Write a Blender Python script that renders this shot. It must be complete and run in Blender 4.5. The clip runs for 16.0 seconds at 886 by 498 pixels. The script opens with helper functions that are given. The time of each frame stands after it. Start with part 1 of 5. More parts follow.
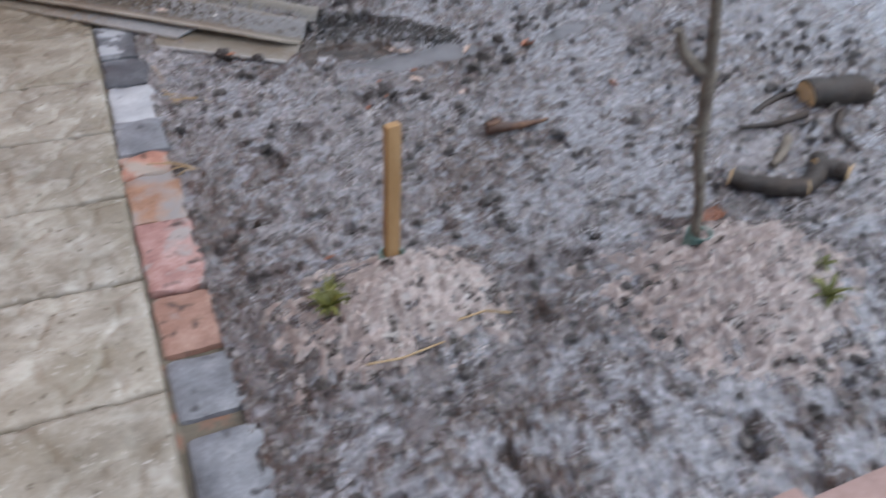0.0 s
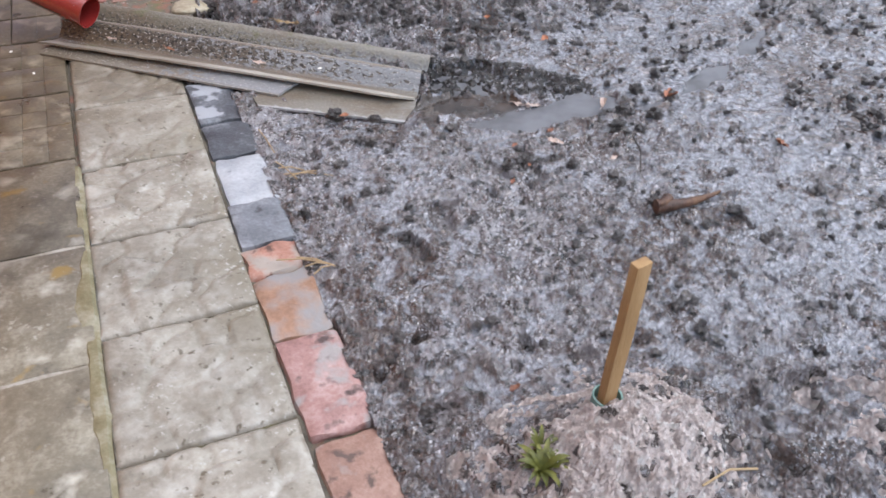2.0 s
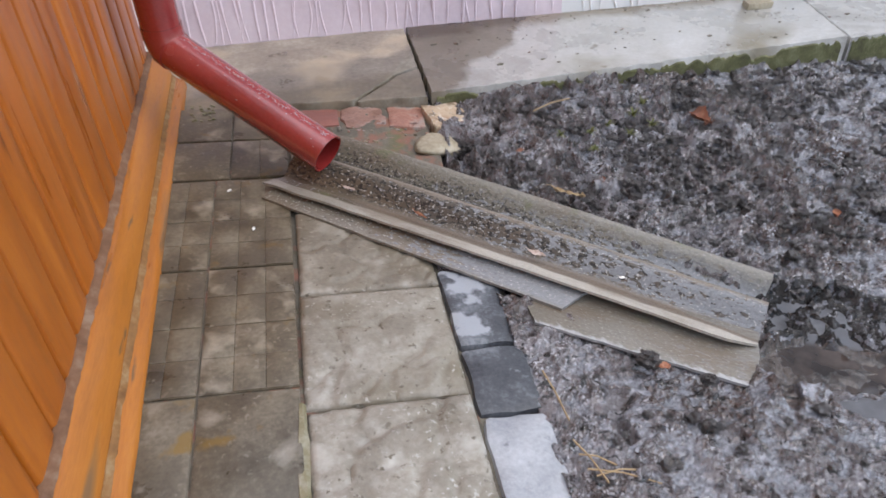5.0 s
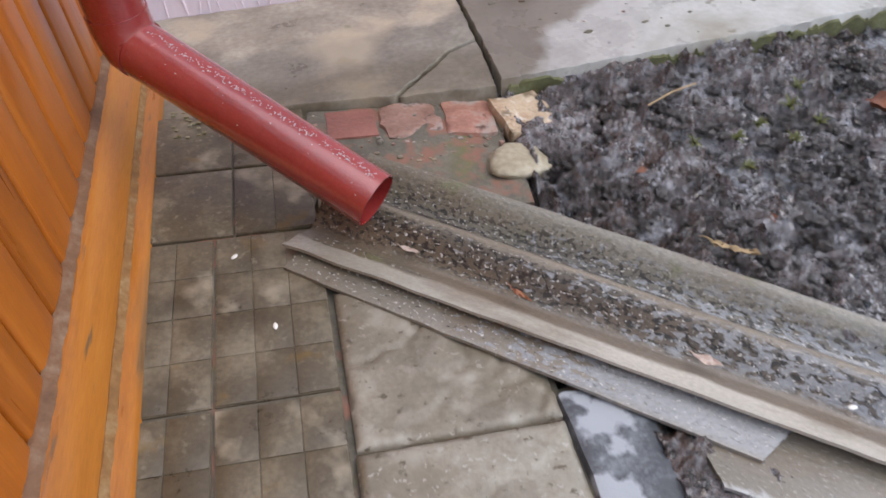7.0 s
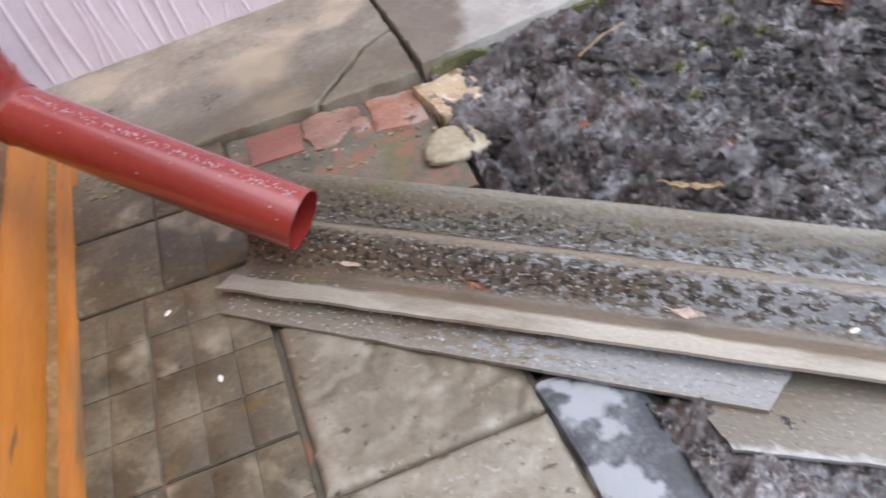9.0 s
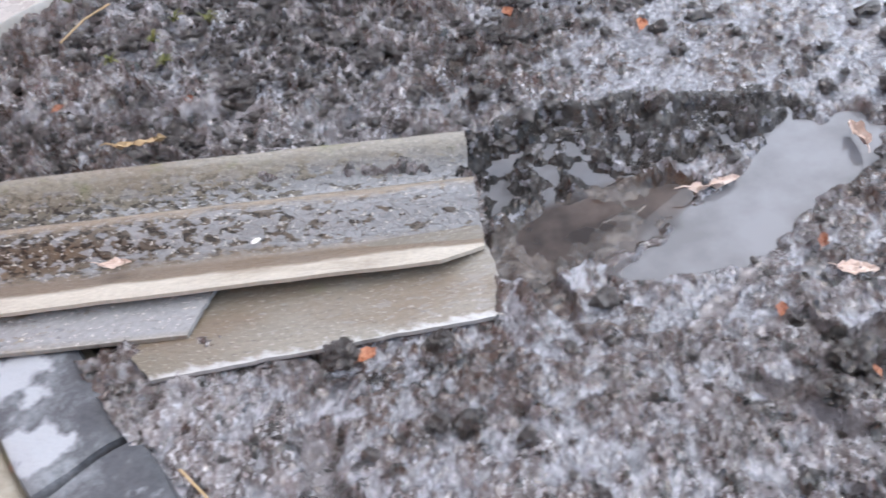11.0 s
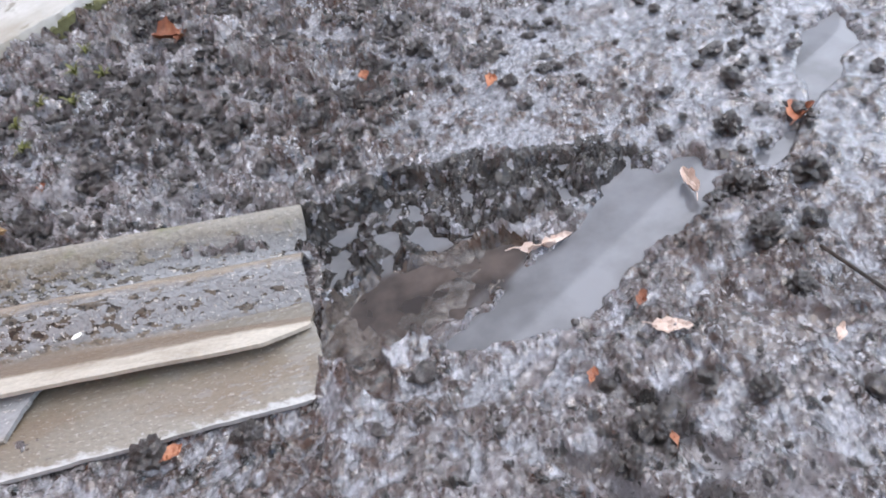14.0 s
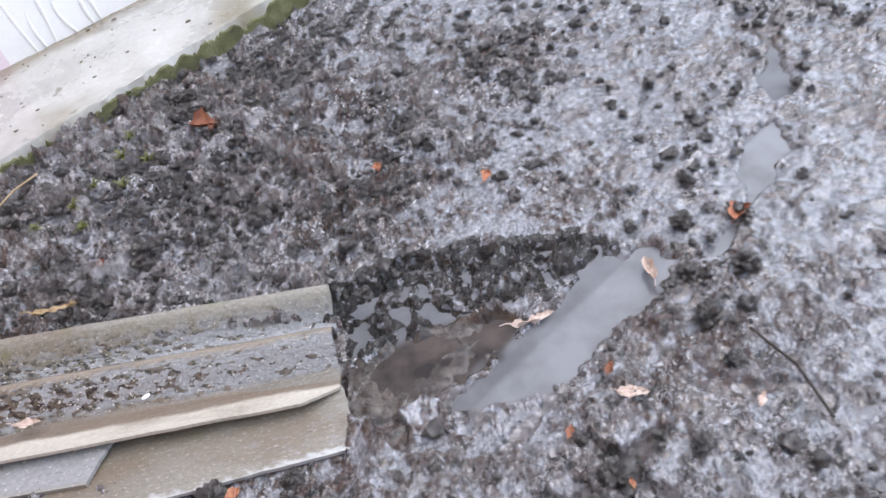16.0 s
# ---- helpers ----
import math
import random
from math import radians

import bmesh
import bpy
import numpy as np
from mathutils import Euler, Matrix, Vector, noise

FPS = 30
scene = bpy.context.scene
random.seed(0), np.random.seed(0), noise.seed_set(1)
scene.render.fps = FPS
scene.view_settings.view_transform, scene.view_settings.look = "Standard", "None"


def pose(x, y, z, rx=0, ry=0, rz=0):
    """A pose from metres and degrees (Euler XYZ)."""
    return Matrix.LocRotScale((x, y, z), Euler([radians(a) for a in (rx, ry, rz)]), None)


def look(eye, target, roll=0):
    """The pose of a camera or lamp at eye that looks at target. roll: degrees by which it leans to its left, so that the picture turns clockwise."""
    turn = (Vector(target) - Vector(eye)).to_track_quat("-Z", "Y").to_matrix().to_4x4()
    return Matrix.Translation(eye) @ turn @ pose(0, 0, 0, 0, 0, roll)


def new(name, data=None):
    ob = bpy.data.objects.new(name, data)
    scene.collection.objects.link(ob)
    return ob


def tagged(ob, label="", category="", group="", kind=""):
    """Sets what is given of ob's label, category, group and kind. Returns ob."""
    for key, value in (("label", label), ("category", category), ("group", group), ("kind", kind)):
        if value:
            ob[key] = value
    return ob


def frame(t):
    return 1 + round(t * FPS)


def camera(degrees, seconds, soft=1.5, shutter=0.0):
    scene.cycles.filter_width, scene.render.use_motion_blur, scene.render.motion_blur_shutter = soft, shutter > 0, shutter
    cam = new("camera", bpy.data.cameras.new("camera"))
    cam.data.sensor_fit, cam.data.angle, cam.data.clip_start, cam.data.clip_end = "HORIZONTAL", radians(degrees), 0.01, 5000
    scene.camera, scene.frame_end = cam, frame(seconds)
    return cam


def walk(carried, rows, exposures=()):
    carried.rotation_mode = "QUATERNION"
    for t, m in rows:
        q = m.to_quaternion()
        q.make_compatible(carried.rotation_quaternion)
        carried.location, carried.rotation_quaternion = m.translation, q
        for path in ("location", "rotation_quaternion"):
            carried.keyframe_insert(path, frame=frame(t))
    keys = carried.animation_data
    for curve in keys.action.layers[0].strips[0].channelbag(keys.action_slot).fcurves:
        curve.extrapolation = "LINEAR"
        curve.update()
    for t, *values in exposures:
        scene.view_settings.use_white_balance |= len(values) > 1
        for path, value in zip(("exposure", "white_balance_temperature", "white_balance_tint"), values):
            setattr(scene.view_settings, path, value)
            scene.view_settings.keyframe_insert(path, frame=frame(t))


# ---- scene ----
cam = camera(61.4, 16.0, shutter=0.4)
PATH = [
    (0, (0.331, -1.523, 1.037), (1.039, -0.153, -0.237), 5.3),
    (0.1, (0.316, -1.496, 1.037), (0.956, -0.133, -0.28), 3.6),
    (0.5, (0.273, -1.374, 1.03), (0.799, 0.052, -0.27), 3.8),
    (1, (0.273, -1.22, 1.035), (0.838, 0.216, -0.238), 4.0),
    (1.5, (0.245, -1.152, 1.024), (0.857, 0.261, -0.251), 4.1),
    (2, (0.171, -1.092, 1.042), (0.831, 0.289, -0.246), 3.4),
    (2.2, (0.156, -1.084, 1.067), (0.779, 0.332, -0.2), 4.5),
    (2.4, (0.122, -1.017, 1.081), (0.705, 0.424, -0.178), 6.2),
    (2.5, (0.11, -0.993, 1.09), (0.641, 0.479, -0.156), 6.0),
    (3, (0.108, -0.865, 1.067), (0.393, 0.727, -0.11), 4.9),
    (3.5, (0.053, -0.737, 1.037), (0.249, 0.937, -0.041), 2.6),
    (3.7, (0.029, -0.69, 1.037), (0.237, 0.998, -0.015), 2.8),
    (5.8, (0.022, 0.01, 0.983), (0.435, 1.419, -0.375), 5.3),
    (6, (0.025, 0.079, 0.973), (0.402, 1.474, -0.41), 5.1),
    (6.5, (-0.002, 0.246, 0.925), (0.32, 1.645, -0.468), -0.6),
    (7, (-0.019, 0.363, 0.879), (0.329, 1.773, -0.496), 2.5),
    (7.5, (-0.009, 0.402, 0.837), (0.196, 1.901, -0.471), -0.3),
    (8, (-0.002, 0.428, 0.818), (0.162, 1.938, -0.482), -3.8),
    (8.5, (0.029, 0.429, 0.807), (0.198, 1.921, -0.515), -8.9),
    (9, (0.086, 0.409, 0.807), (0.426, 1.82, -0.569), -10.3),
    (9.5, (0.166, 0.349, 0.786), (0.624, 1.717, -0.599), -13.8),
    (10, (0.263, 0.263, 0.765), (0.949, 1.517, -0.634), -12.0),
    (10.2, (0.295, 0.223, 0.75), (1.034, 1.435, -0.658), -10.7),
    (12.3, (0.605, 0.028, 0.632), (1.495, 1.154, -0.761), -8.2),
    (12.5, (0.608, 0.024, 0.633), (1.513, 1.122, -0.773), -8.9),
    (13, (0.617, 0.001, 0.643), (1.443, 1.08, -0.824), -12.2),
    (13.5, (0.628, -0.007, 0.667), (1.466, 1.119, -0.758), -12.0),
    (14, (0.632, -0.009, 0.682), (1.517, 1.189, -0.653), -11.7),
    (14.5, (0.63, -0.008, 0.688), (1.509, 1.241, -0.604), -11.8),
    (15, (0.622, -0.019, 0.709), (1.495, 1.243, -0.574), -10.7),
    (15.5, (0.605, -0.06, 0.784), (1.498, 1.208, -0.479), -12.6),
    (16, (0.55, -0.088, 0.872), (1.515, 1.119, -0.397), -9.9),
]
# The whole yard is laid out on the paving's plane, which falls away from the house by some degrees.
SLOPE = Matrix.Rotation(radians(5.5), 4, "Y")
UPRIGHT = Matrix.Identity(4)
walk(cam, [(t, SLOPE @ look(eye, target, roll)) for t, eye, target, roll in PATH],
     [(0, 0.50), (0.5, 0.85), (1.5, 0.95), (2.5, 0.90), (3.5, 0.80), (6.0, 0.62), (7.0, 0.72), (8.0, 0.84), (9.0, 0.92), (10.0, 1.1), (12.5, 1.25), (14.5, 1.20), (16.0, 1.15)])

# ---- light ----
world = bpy.data.worlds.new("overcast")
scene.world = world
world.use_nodes = True
wn = world.node_tree
sky = wn.nodes.new("ShaderNodeTexSky")
sky.sky_type = "NISHITA"
sky.sun_disc = False
sky.sun_elevation, sky.sun_rotation = radians(62), radians(110)
sky.dust_density, sky.air_density, sky.ozone_density = 1.6, 1.0, 1.0
wn.links.new(sky.outputs[0], wn.nodes["Background"].inputs[0])
wn.nodes["Background"].inputs[1].default_value = 0.15
sun = new("sun", bpy.data.lights.new("sun", "SUN"))
sun.data.energy, sun.data.angle, sun.data.color = 1.5, radians(100), (1.0, 0.985, 0.96)
sun.matrix_world = look((1.9, -0.7, 4), (0, 0, 0))


# ---- materials ----
def material(name, colours, scale=6.0, rough=(0.6, 0.9), bump=0.3, grain=80.0, coat=0.0, stretch=(1, 1, 1), spots=None,
             metal=0.0, per_object=0.0, depth=0.004, detail=8.0, specular=0.5, turn=0.0, crumbs=0.0):
    """Two scales of noise over a ramp of colours, with relief and patchy gloss. spots: (colour, scale, from, to)."""
    m = bpy.data.materials.new(name)
    m.use_nodes = True
    n, l = m.node_tree.nodes, m.node_tree.links
    b = n["Principled BSDF"]
    tc, mp = n.new("ShaderNodeTexCoord"), n.new("ShaderNodeMapping")
    mp.inputs["Scale"].default_value = stretch
    if per_object:
        info, off = n.new("ShaderNodeObjectInfo"), n.new("ShaderNodeVectorMath")
        off.operation = "SCALE"
        off.inputs[0].default_value = (37.0, 19.0, 53.0)
        l.new(info.outputs["Random"], off.inputs["Scale"])
        l.new(off.outputs[0], mp.inputs["Location"])
    if turn:
        rot = n.new("ShaderNodeVectorRotate")
        rot.rotation_type = "Z_AXIS"
        rot.inputs["Angle"].default_value = radians(turn)
        l.new(tc.outputs["Object"], rot.inputs["Vector"])
        l.new(rot.outputs[0], mp.inputs["Vector"])
    else:
        l.new(tc.outputs["Object"], mp.inputs["Vector"])
    big, fine = n.new("ShaderNodeTexNoise"), n.new("ShaderNodeTexNoise")
    for node, s, d in ((big, scale, detail), (fine, grain, 6.0)):
        node.inputs["Scale"].default_value, node.inputs["Detail"].default_value = s, d
        node.inputs["Roughness"].default_value = 0.62
        l.new(mp.outputs[0], node.inputs["Vector"])
    mix = n.new("ShaderNodeMath")
    mix.operation = "MULTIPLY_ADD"
    mix.inputs[1].default_value = 0.35
    l.new(fine.outputs["Fac"], mix.inputs[0])
    sub = n.new("ShaderNodeMath")
    sub.operation = "MULTIPLY_ADD"
    sub.inputs[1].default_value, sub.inputs[2].default_value = 0.9, -0.12
    l.new(big.outputs["Fac"], sub.inputs[0])
    l.new(sub.outputs[0], mix.inputs[2])
    ramp = n.new("ShaderNodeValToRGB")
    e = ramp.color_ramp.elements
    while len(e) < len(colours):
        e.new(0.5)
    for i, c in enumerate(colours):
        e[i].position = 0.3 + 0.42 * i / max(1, len(colours) - 1)
        e[i].color = (*c, 1)
    l.new(mix.outputs[0], ramp.inputs[0])
    out = ramp.outputs[0]
    for colour, s, lo, hi, *mask in spots or ():
        t, r, mx = n.new("ShaderNodeTexNoise"), n.new("ShaderNodeMapRange"), n.new("ShaderNodeMix")
        t.inputs["Scale"].default_value, t.inputs["Detail"].default_value = s, 7
        l.new(mp.outputs[0], t.inputs["Vector"])
        r.inputs["From Min"].default_value, r.inputs["From Max"].default_value = lo, hi
        l.new(t.outputs["Fac"], r.inputs["Value"])
        mx.data_type = "RGBA"
        if mask:
            t2, r2, mul = n.new("ShaderNodeTexNoise"), n.new("ShaderNodeMapRange"), n.new("ShaderNodeMath")
            t2.inputs["Scale"].default_value = mask[0]
            l.new(mp.outputs[0], t2.inputs["Vector"])
            r2.inputs["From Min"].default_value, r2.inputs["From Max"].default_value = 0.40, 0.62
            l.new(t2.outputs["Fac"], r2.inputs["Value"])
            mul.operation = "MULTIPLY"
            l.new(r.outputs[0], mul.inputs[0])
            l.new(r2.outputs[0], mul.inputs[1])
            l.new(mul.outputs[0], mx.inputs["Factor"])
        else:
            l.new(r.outputs[0], mx.inputs["Factor"])
        l.new(out, mx.inputs["A"])
        mx.inputs["B"].default_value = (*colour, 1)
        out = mx.outputs["Result"]
    if per_object:
        hsv, vr = n.new("ShaderNodeHueSaturation"), n.new("ShaderNodeMapRange")
        vr.inputs["To Min"].default_value, vr.inputs["To Max"].default_value = 1 - per_object, 1 + per_object
        l.new(info.outputs["Random"], vr.inputs["Value"])
        l.new(vr.outputs[0], hsv.inputs["Value"])
        l.new(out, hsv.inputs["Color"])
        out = hsv.outputs[0]
    l.new(out, b.inputs["Base Color"])
    rr = n.new("ShaderNodeMapRange")
    rr.inputs["From Min"].default_value, rr.inputs["From Max"].default_value = 0.32, 0.68
    rr.inputs["To Min"].default_value, rr.inputs["To Max"].default_value = rough
    l.new(big.outputs["Fac"], rr.inputs["Value"])
    l.new(rr.outputs[0], b.inputs["Roughness"])
    if bump:
        bp = n.new("ShaderNodeBump")
        bp.inputs["Strength"].default_value, bp.inputs["Distance"].default_value = bump, depth
        l.new(mix.outputs[0], bp.inputs["Height"])
        top = bp
        if crumbs:
            for s_, d_ in ((crumbs, depth * 1.3), (crumbs * 2.3, depth * 0.55), (crumbs * 4.6, depth * 0.14)):
                warp, vor, b2 = n.new("ShaderNodeVectorMath"), n.new("ShaderNodeTexVoronoi"), n.new("ShaderNodeBump")
                warp.operation = "MULTIPLY_ADD"
                warp.inputs[1].default_value = (0.03, 0.03, 0.03)
                l.new(fine.outputs["Color"], warp.inputs[0])
                l.new(mp.outputs[0], warp.inputs[2])
                l.new(warp.outputs[0], vor.inputs["Vector"])
                vor.inputs["Scale"].default_value = s_
                b2.invert = True
                b2.inputs["Strength"].default_value, b2.inputs["Distance"].default_value = 0.9, d_
                l.new(vor.outputs["Distance"], b2.inputs["Height"])
                l.new(top.outputs[0], b2.inputs["Normal"])
                top = b2
        l.new(top.outputs[0], b.inputs["Normal"])
    b.inputs["Metallic"].default_value = metal
    b.inputs["Coat Weight"].default_value = coat
    b.inputs["Coat Roughness"].default_value = 0.12
    b.inputs["Specular IOR Level"].default_value = specular
    return m


# The pale lavender tones and specks paint the sky's sheen on wet crumbs.
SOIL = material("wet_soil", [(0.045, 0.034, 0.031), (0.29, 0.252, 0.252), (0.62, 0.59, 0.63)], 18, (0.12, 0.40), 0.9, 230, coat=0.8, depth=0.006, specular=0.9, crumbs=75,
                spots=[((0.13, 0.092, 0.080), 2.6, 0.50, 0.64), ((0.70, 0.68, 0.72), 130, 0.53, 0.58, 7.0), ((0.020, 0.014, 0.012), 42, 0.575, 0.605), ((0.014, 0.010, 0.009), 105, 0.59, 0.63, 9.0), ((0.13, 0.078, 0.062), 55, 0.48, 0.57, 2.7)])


def stand_water(m, colour, rough=0.07):
    """Lets a thin film of silty water lie where the mesh's "film" value says that it stands; colour holds its sky
    reflection.
    """
    n, l = m.node_tree.nodes, m.node_tree.links
    b = n["Principled BSDF"]
    at, tone, ramp = n.new("ShaderNodeAttribute"), n.new("ShaderNodeTexNoise"), n.new("ShaderNodeValToRGB")
    at.attribute_name = "film"
    tone.inputs["Scale"].default_value, tone.inputs["Detail"].default_value = 70.0, 8.0
    tc = n.new("ShaderNodeTexCoord")
    l.new(tc.outputs["Object"], tone.inputs["Vector"])
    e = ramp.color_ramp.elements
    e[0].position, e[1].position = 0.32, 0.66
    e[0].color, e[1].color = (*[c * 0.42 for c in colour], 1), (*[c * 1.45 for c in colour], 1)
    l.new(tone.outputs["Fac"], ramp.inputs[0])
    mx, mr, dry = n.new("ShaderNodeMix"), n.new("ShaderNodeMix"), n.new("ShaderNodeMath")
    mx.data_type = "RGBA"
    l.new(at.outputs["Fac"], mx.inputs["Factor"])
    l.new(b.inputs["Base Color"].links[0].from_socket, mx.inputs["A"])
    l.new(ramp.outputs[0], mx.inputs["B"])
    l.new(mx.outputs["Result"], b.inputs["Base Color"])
    l.new(at.outputs["Fac"], mr.inputs["Factor"])
    l.new(b.inputs["Roughness"].links[0].from_socket, mr.inputs["A"])
    mr.inputs["B"].default_value = rough
    l.new(mr.outputs["Result"], b.inputs["Roughness"])
    dry.operation = "MULTIPLY_ADD"
    dry.inputs[1].default_value, dry.inputs[2].default_value = -0.35, 0.95
    l.new(at.outputs["Fac"], dry.inputs[0])
    for node in n:
        if node.bl_idname == "ShaderNodeBump":
            l.new(dry.outputs[0], node.inputs["Strength"])


# blue-grey of the sky mirrored in the film, as base colour
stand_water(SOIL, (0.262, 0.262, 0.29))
# Pale bluish spots on MUD and CLOD are sky glints painted into the colour.
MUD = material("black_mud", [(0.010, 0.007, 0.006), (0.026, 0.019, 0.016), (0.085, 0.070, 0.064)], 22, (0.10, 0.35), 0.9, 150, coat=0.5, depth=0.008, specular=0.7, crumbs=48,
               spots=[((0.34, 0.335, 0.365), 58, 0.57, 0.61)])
SILT = material("brown_silt", [(0.035, 0.024, 0.018), (0.085, 0.060, 0.047), (0.20, 0.16, 0.135)], 20, (0.06, 0.25), 0.7, 150, coat=1.0, depth=0.005, crumbs=80)
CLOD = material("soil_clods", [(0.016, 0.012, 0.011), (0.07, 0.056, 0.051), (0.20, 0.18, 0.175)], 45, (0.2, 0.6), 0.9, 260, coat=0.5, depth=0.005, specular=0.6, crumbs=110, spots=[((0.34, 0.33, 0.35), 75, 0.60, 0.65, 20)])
SOIL.node_tree.nodes["Principled BSDF"].inputs["Coat IOR"].default_value = 1.6
ASH = material("pale_sawdust", [(0.34, 0.27, 0.245), (0.66, 0.56, 0.525), (0.84, 0.78, 0.75)], 40, (0.55, 0.95), 0.7, 190, depth=0.004, crumbs=80,
               spots=[((0.07, 0.055, 0.05), 34, 0.585, 0.65), ((0.76, 0.71, 0.68), 70, 0.57, 0.64)])
SLAB = material("concrete_slab", [(0.165, 0.145, 0.112), (0.275, 0.25, 0.207), (0.43, 0.41, 0.36)], 7, (0.26, 0.7), 0.8, 90, per_object=0.08, depth=0.004,
                spots=[((0.45, 0.435, 0.395), 20, 0.52, 0.78), ((0.19, 0.162, 0.11), 4, 0.52, 0.74), ((0.13, 0.11, 0.08), 60, 0.62, 0.70), ((0.44, 0.425, 0.39), 95, 0.60, 0.68, 8.0)])
TILE = material("worn_paving_tile", [(0.065, 0.054, 0.038), (0.13, 0.113, 0.083), (0.25, 0.23, 0.185)], 9, (0.22, 0.65), 0.5, 110, per_object=0.08, coat=0.15, depth=0.003,
                spots=[((0.33, 0.31, 0.265), 11, 0.58, 0.70), ((0.20, 0.135, 0.045), 14, 0.63, 0.72), ((0.045, 0.037, 0.025), 5, 0.56, 0.70), ((0.24, 0.225, 0.19), 75, 0.60, 0.68, 6.0)])
CEMENT = material("old_cement", [(0.125, 0.107, 0.082), (0.225, 0.197, 0.157), (0.36, 0.33, 0.28)], 6, (0.2, 0.7), 0.6, 75, coat=0.25,
                  spots=[((0.36, 0.30, 0.22), 3.1, 0.54, 0.64), ((0.07, 0.10, 0.03), 9, 0.66, 0.78)])
STEP = material("wet_concrete_step", [(0.29, 0.275, 0.25), (0.43, 0.415, 0.385), (0.57, 0.56, 0.54)], 4, (0.12, 0.5), 0.35, 60, coat=0.5,
                spots=[((0.16, 0.14, 0.10), 16, 0.66, 0.74), ((0.24, 0.21, 0.15), 2.4, 0.56, 0.7)])


def stained(m, way, lo, hi, colour, scale=5.0, amp=0.3):
    """Spreads a ragged stain over a material in the direction way, starting between lo and hi."""
    n, l = m.node_tree.nodes, m.node_tree.links
    b = n["Principled BSDF"]
    tc, dot, tx, add, rg, mx = (n.new("ShaderNode" + k) for k in ("TexCoord", "VectorMath", "TexNoise", "Math", "MapRange", "Mix"))
    dot.operation = "DOT_PRODUCT"
    dot.inputs[1].default_value = (*way, 0)
    l.new(tc.outputs["Object"], dot.inputs[0])
    tx.inputs["Scale"].default_value, tx.inputs["Detail"].default_value = scale, 8.0
    l.new(tc.outputs["Object"], tx.inputs["Vector"])
    add.operation = "MULTIPLY_ADD"
    add.inputs[1].default_value = amp
    l.new(tx.outputs["Fac"], add.inputs[0])
    l.new(dot.outputs["Value"], add.inputs[2])
    rg.inputs["From Min"].default_value, rg.inputs["From Max"].default_value = lo + amp / 2, hi + amp / 2
    l.new(add.outputs[0], rg.inputs["Value"])
    mx.data_type, mx.blend_type = "RGBA", "MULTIPLY"
    l.new(rg.outputs[0], mx.inputs["Factor"])
    l.new(b.inputs["Base Color"].links[0].from_socket, mx.inputs["A"])
    mx.inputs["B"].default_value = (*colour, 1)
    l.new(mx.outputs["Result"], b.inputs["Base Color"])


stained(TILE, (0, 1), 0.45, 0.75, (0.86, 0.78, 0.66), 6.0, 0.5)
stained(TILE, (0, -1), -0.30, 0.05, (1.55, 1.57, 1.55), 6.0, 0.4)
stained(SLAB, (0, 1), 0.60, 0.95, (0.78, 0.74, 0.68), 7.0, 0.5)
stained(STEP, (-0.8, 0.6), 0.19, 0.23, (0.42, 0.37, 0.30))
stained(STEP, (0, 1), 0.19, 0.25, (0.50, 0.43, 0.33), 7.0, 0.15)
stained(CEMENT, (0, 1), 0.08, 0.13, (1.42, 1.38, 1.34), 6.0, 0.25)
stained(CEMENT, (0, -1), 0.02, 0.07, (0.70, 0.67, 0.60), 6.0, 0.25)
MOSS = material("green_algae", [(0.055, 0.05, 0.025), (0.12, 0.12, 0.05), (0.22, 0.215, 0.12)], 16, (0.7, 0.95), 0.8, 150)
MORTAR = material("dirty_joint", [(0.06, 0.052, 0.04), (0.12, 0.105, 0.08), (0.2, 0.18, 0.14)], 12, (0.6, 0.95), 0.6, 140,
                  spots=[((0.14, 0.13, 0.06), 9, 0.60, 0.70), ((0.23, 0.115, 0.08), 16, 0.53, 0.63)])
YELLOW = material("mossy_mortar", [(0.135, 0.115, 0.055), (0.22, 0.195, 0.115), (0.34, 0.32, 0.25)], 22, (0.5, 0.9), 0.5, 120)


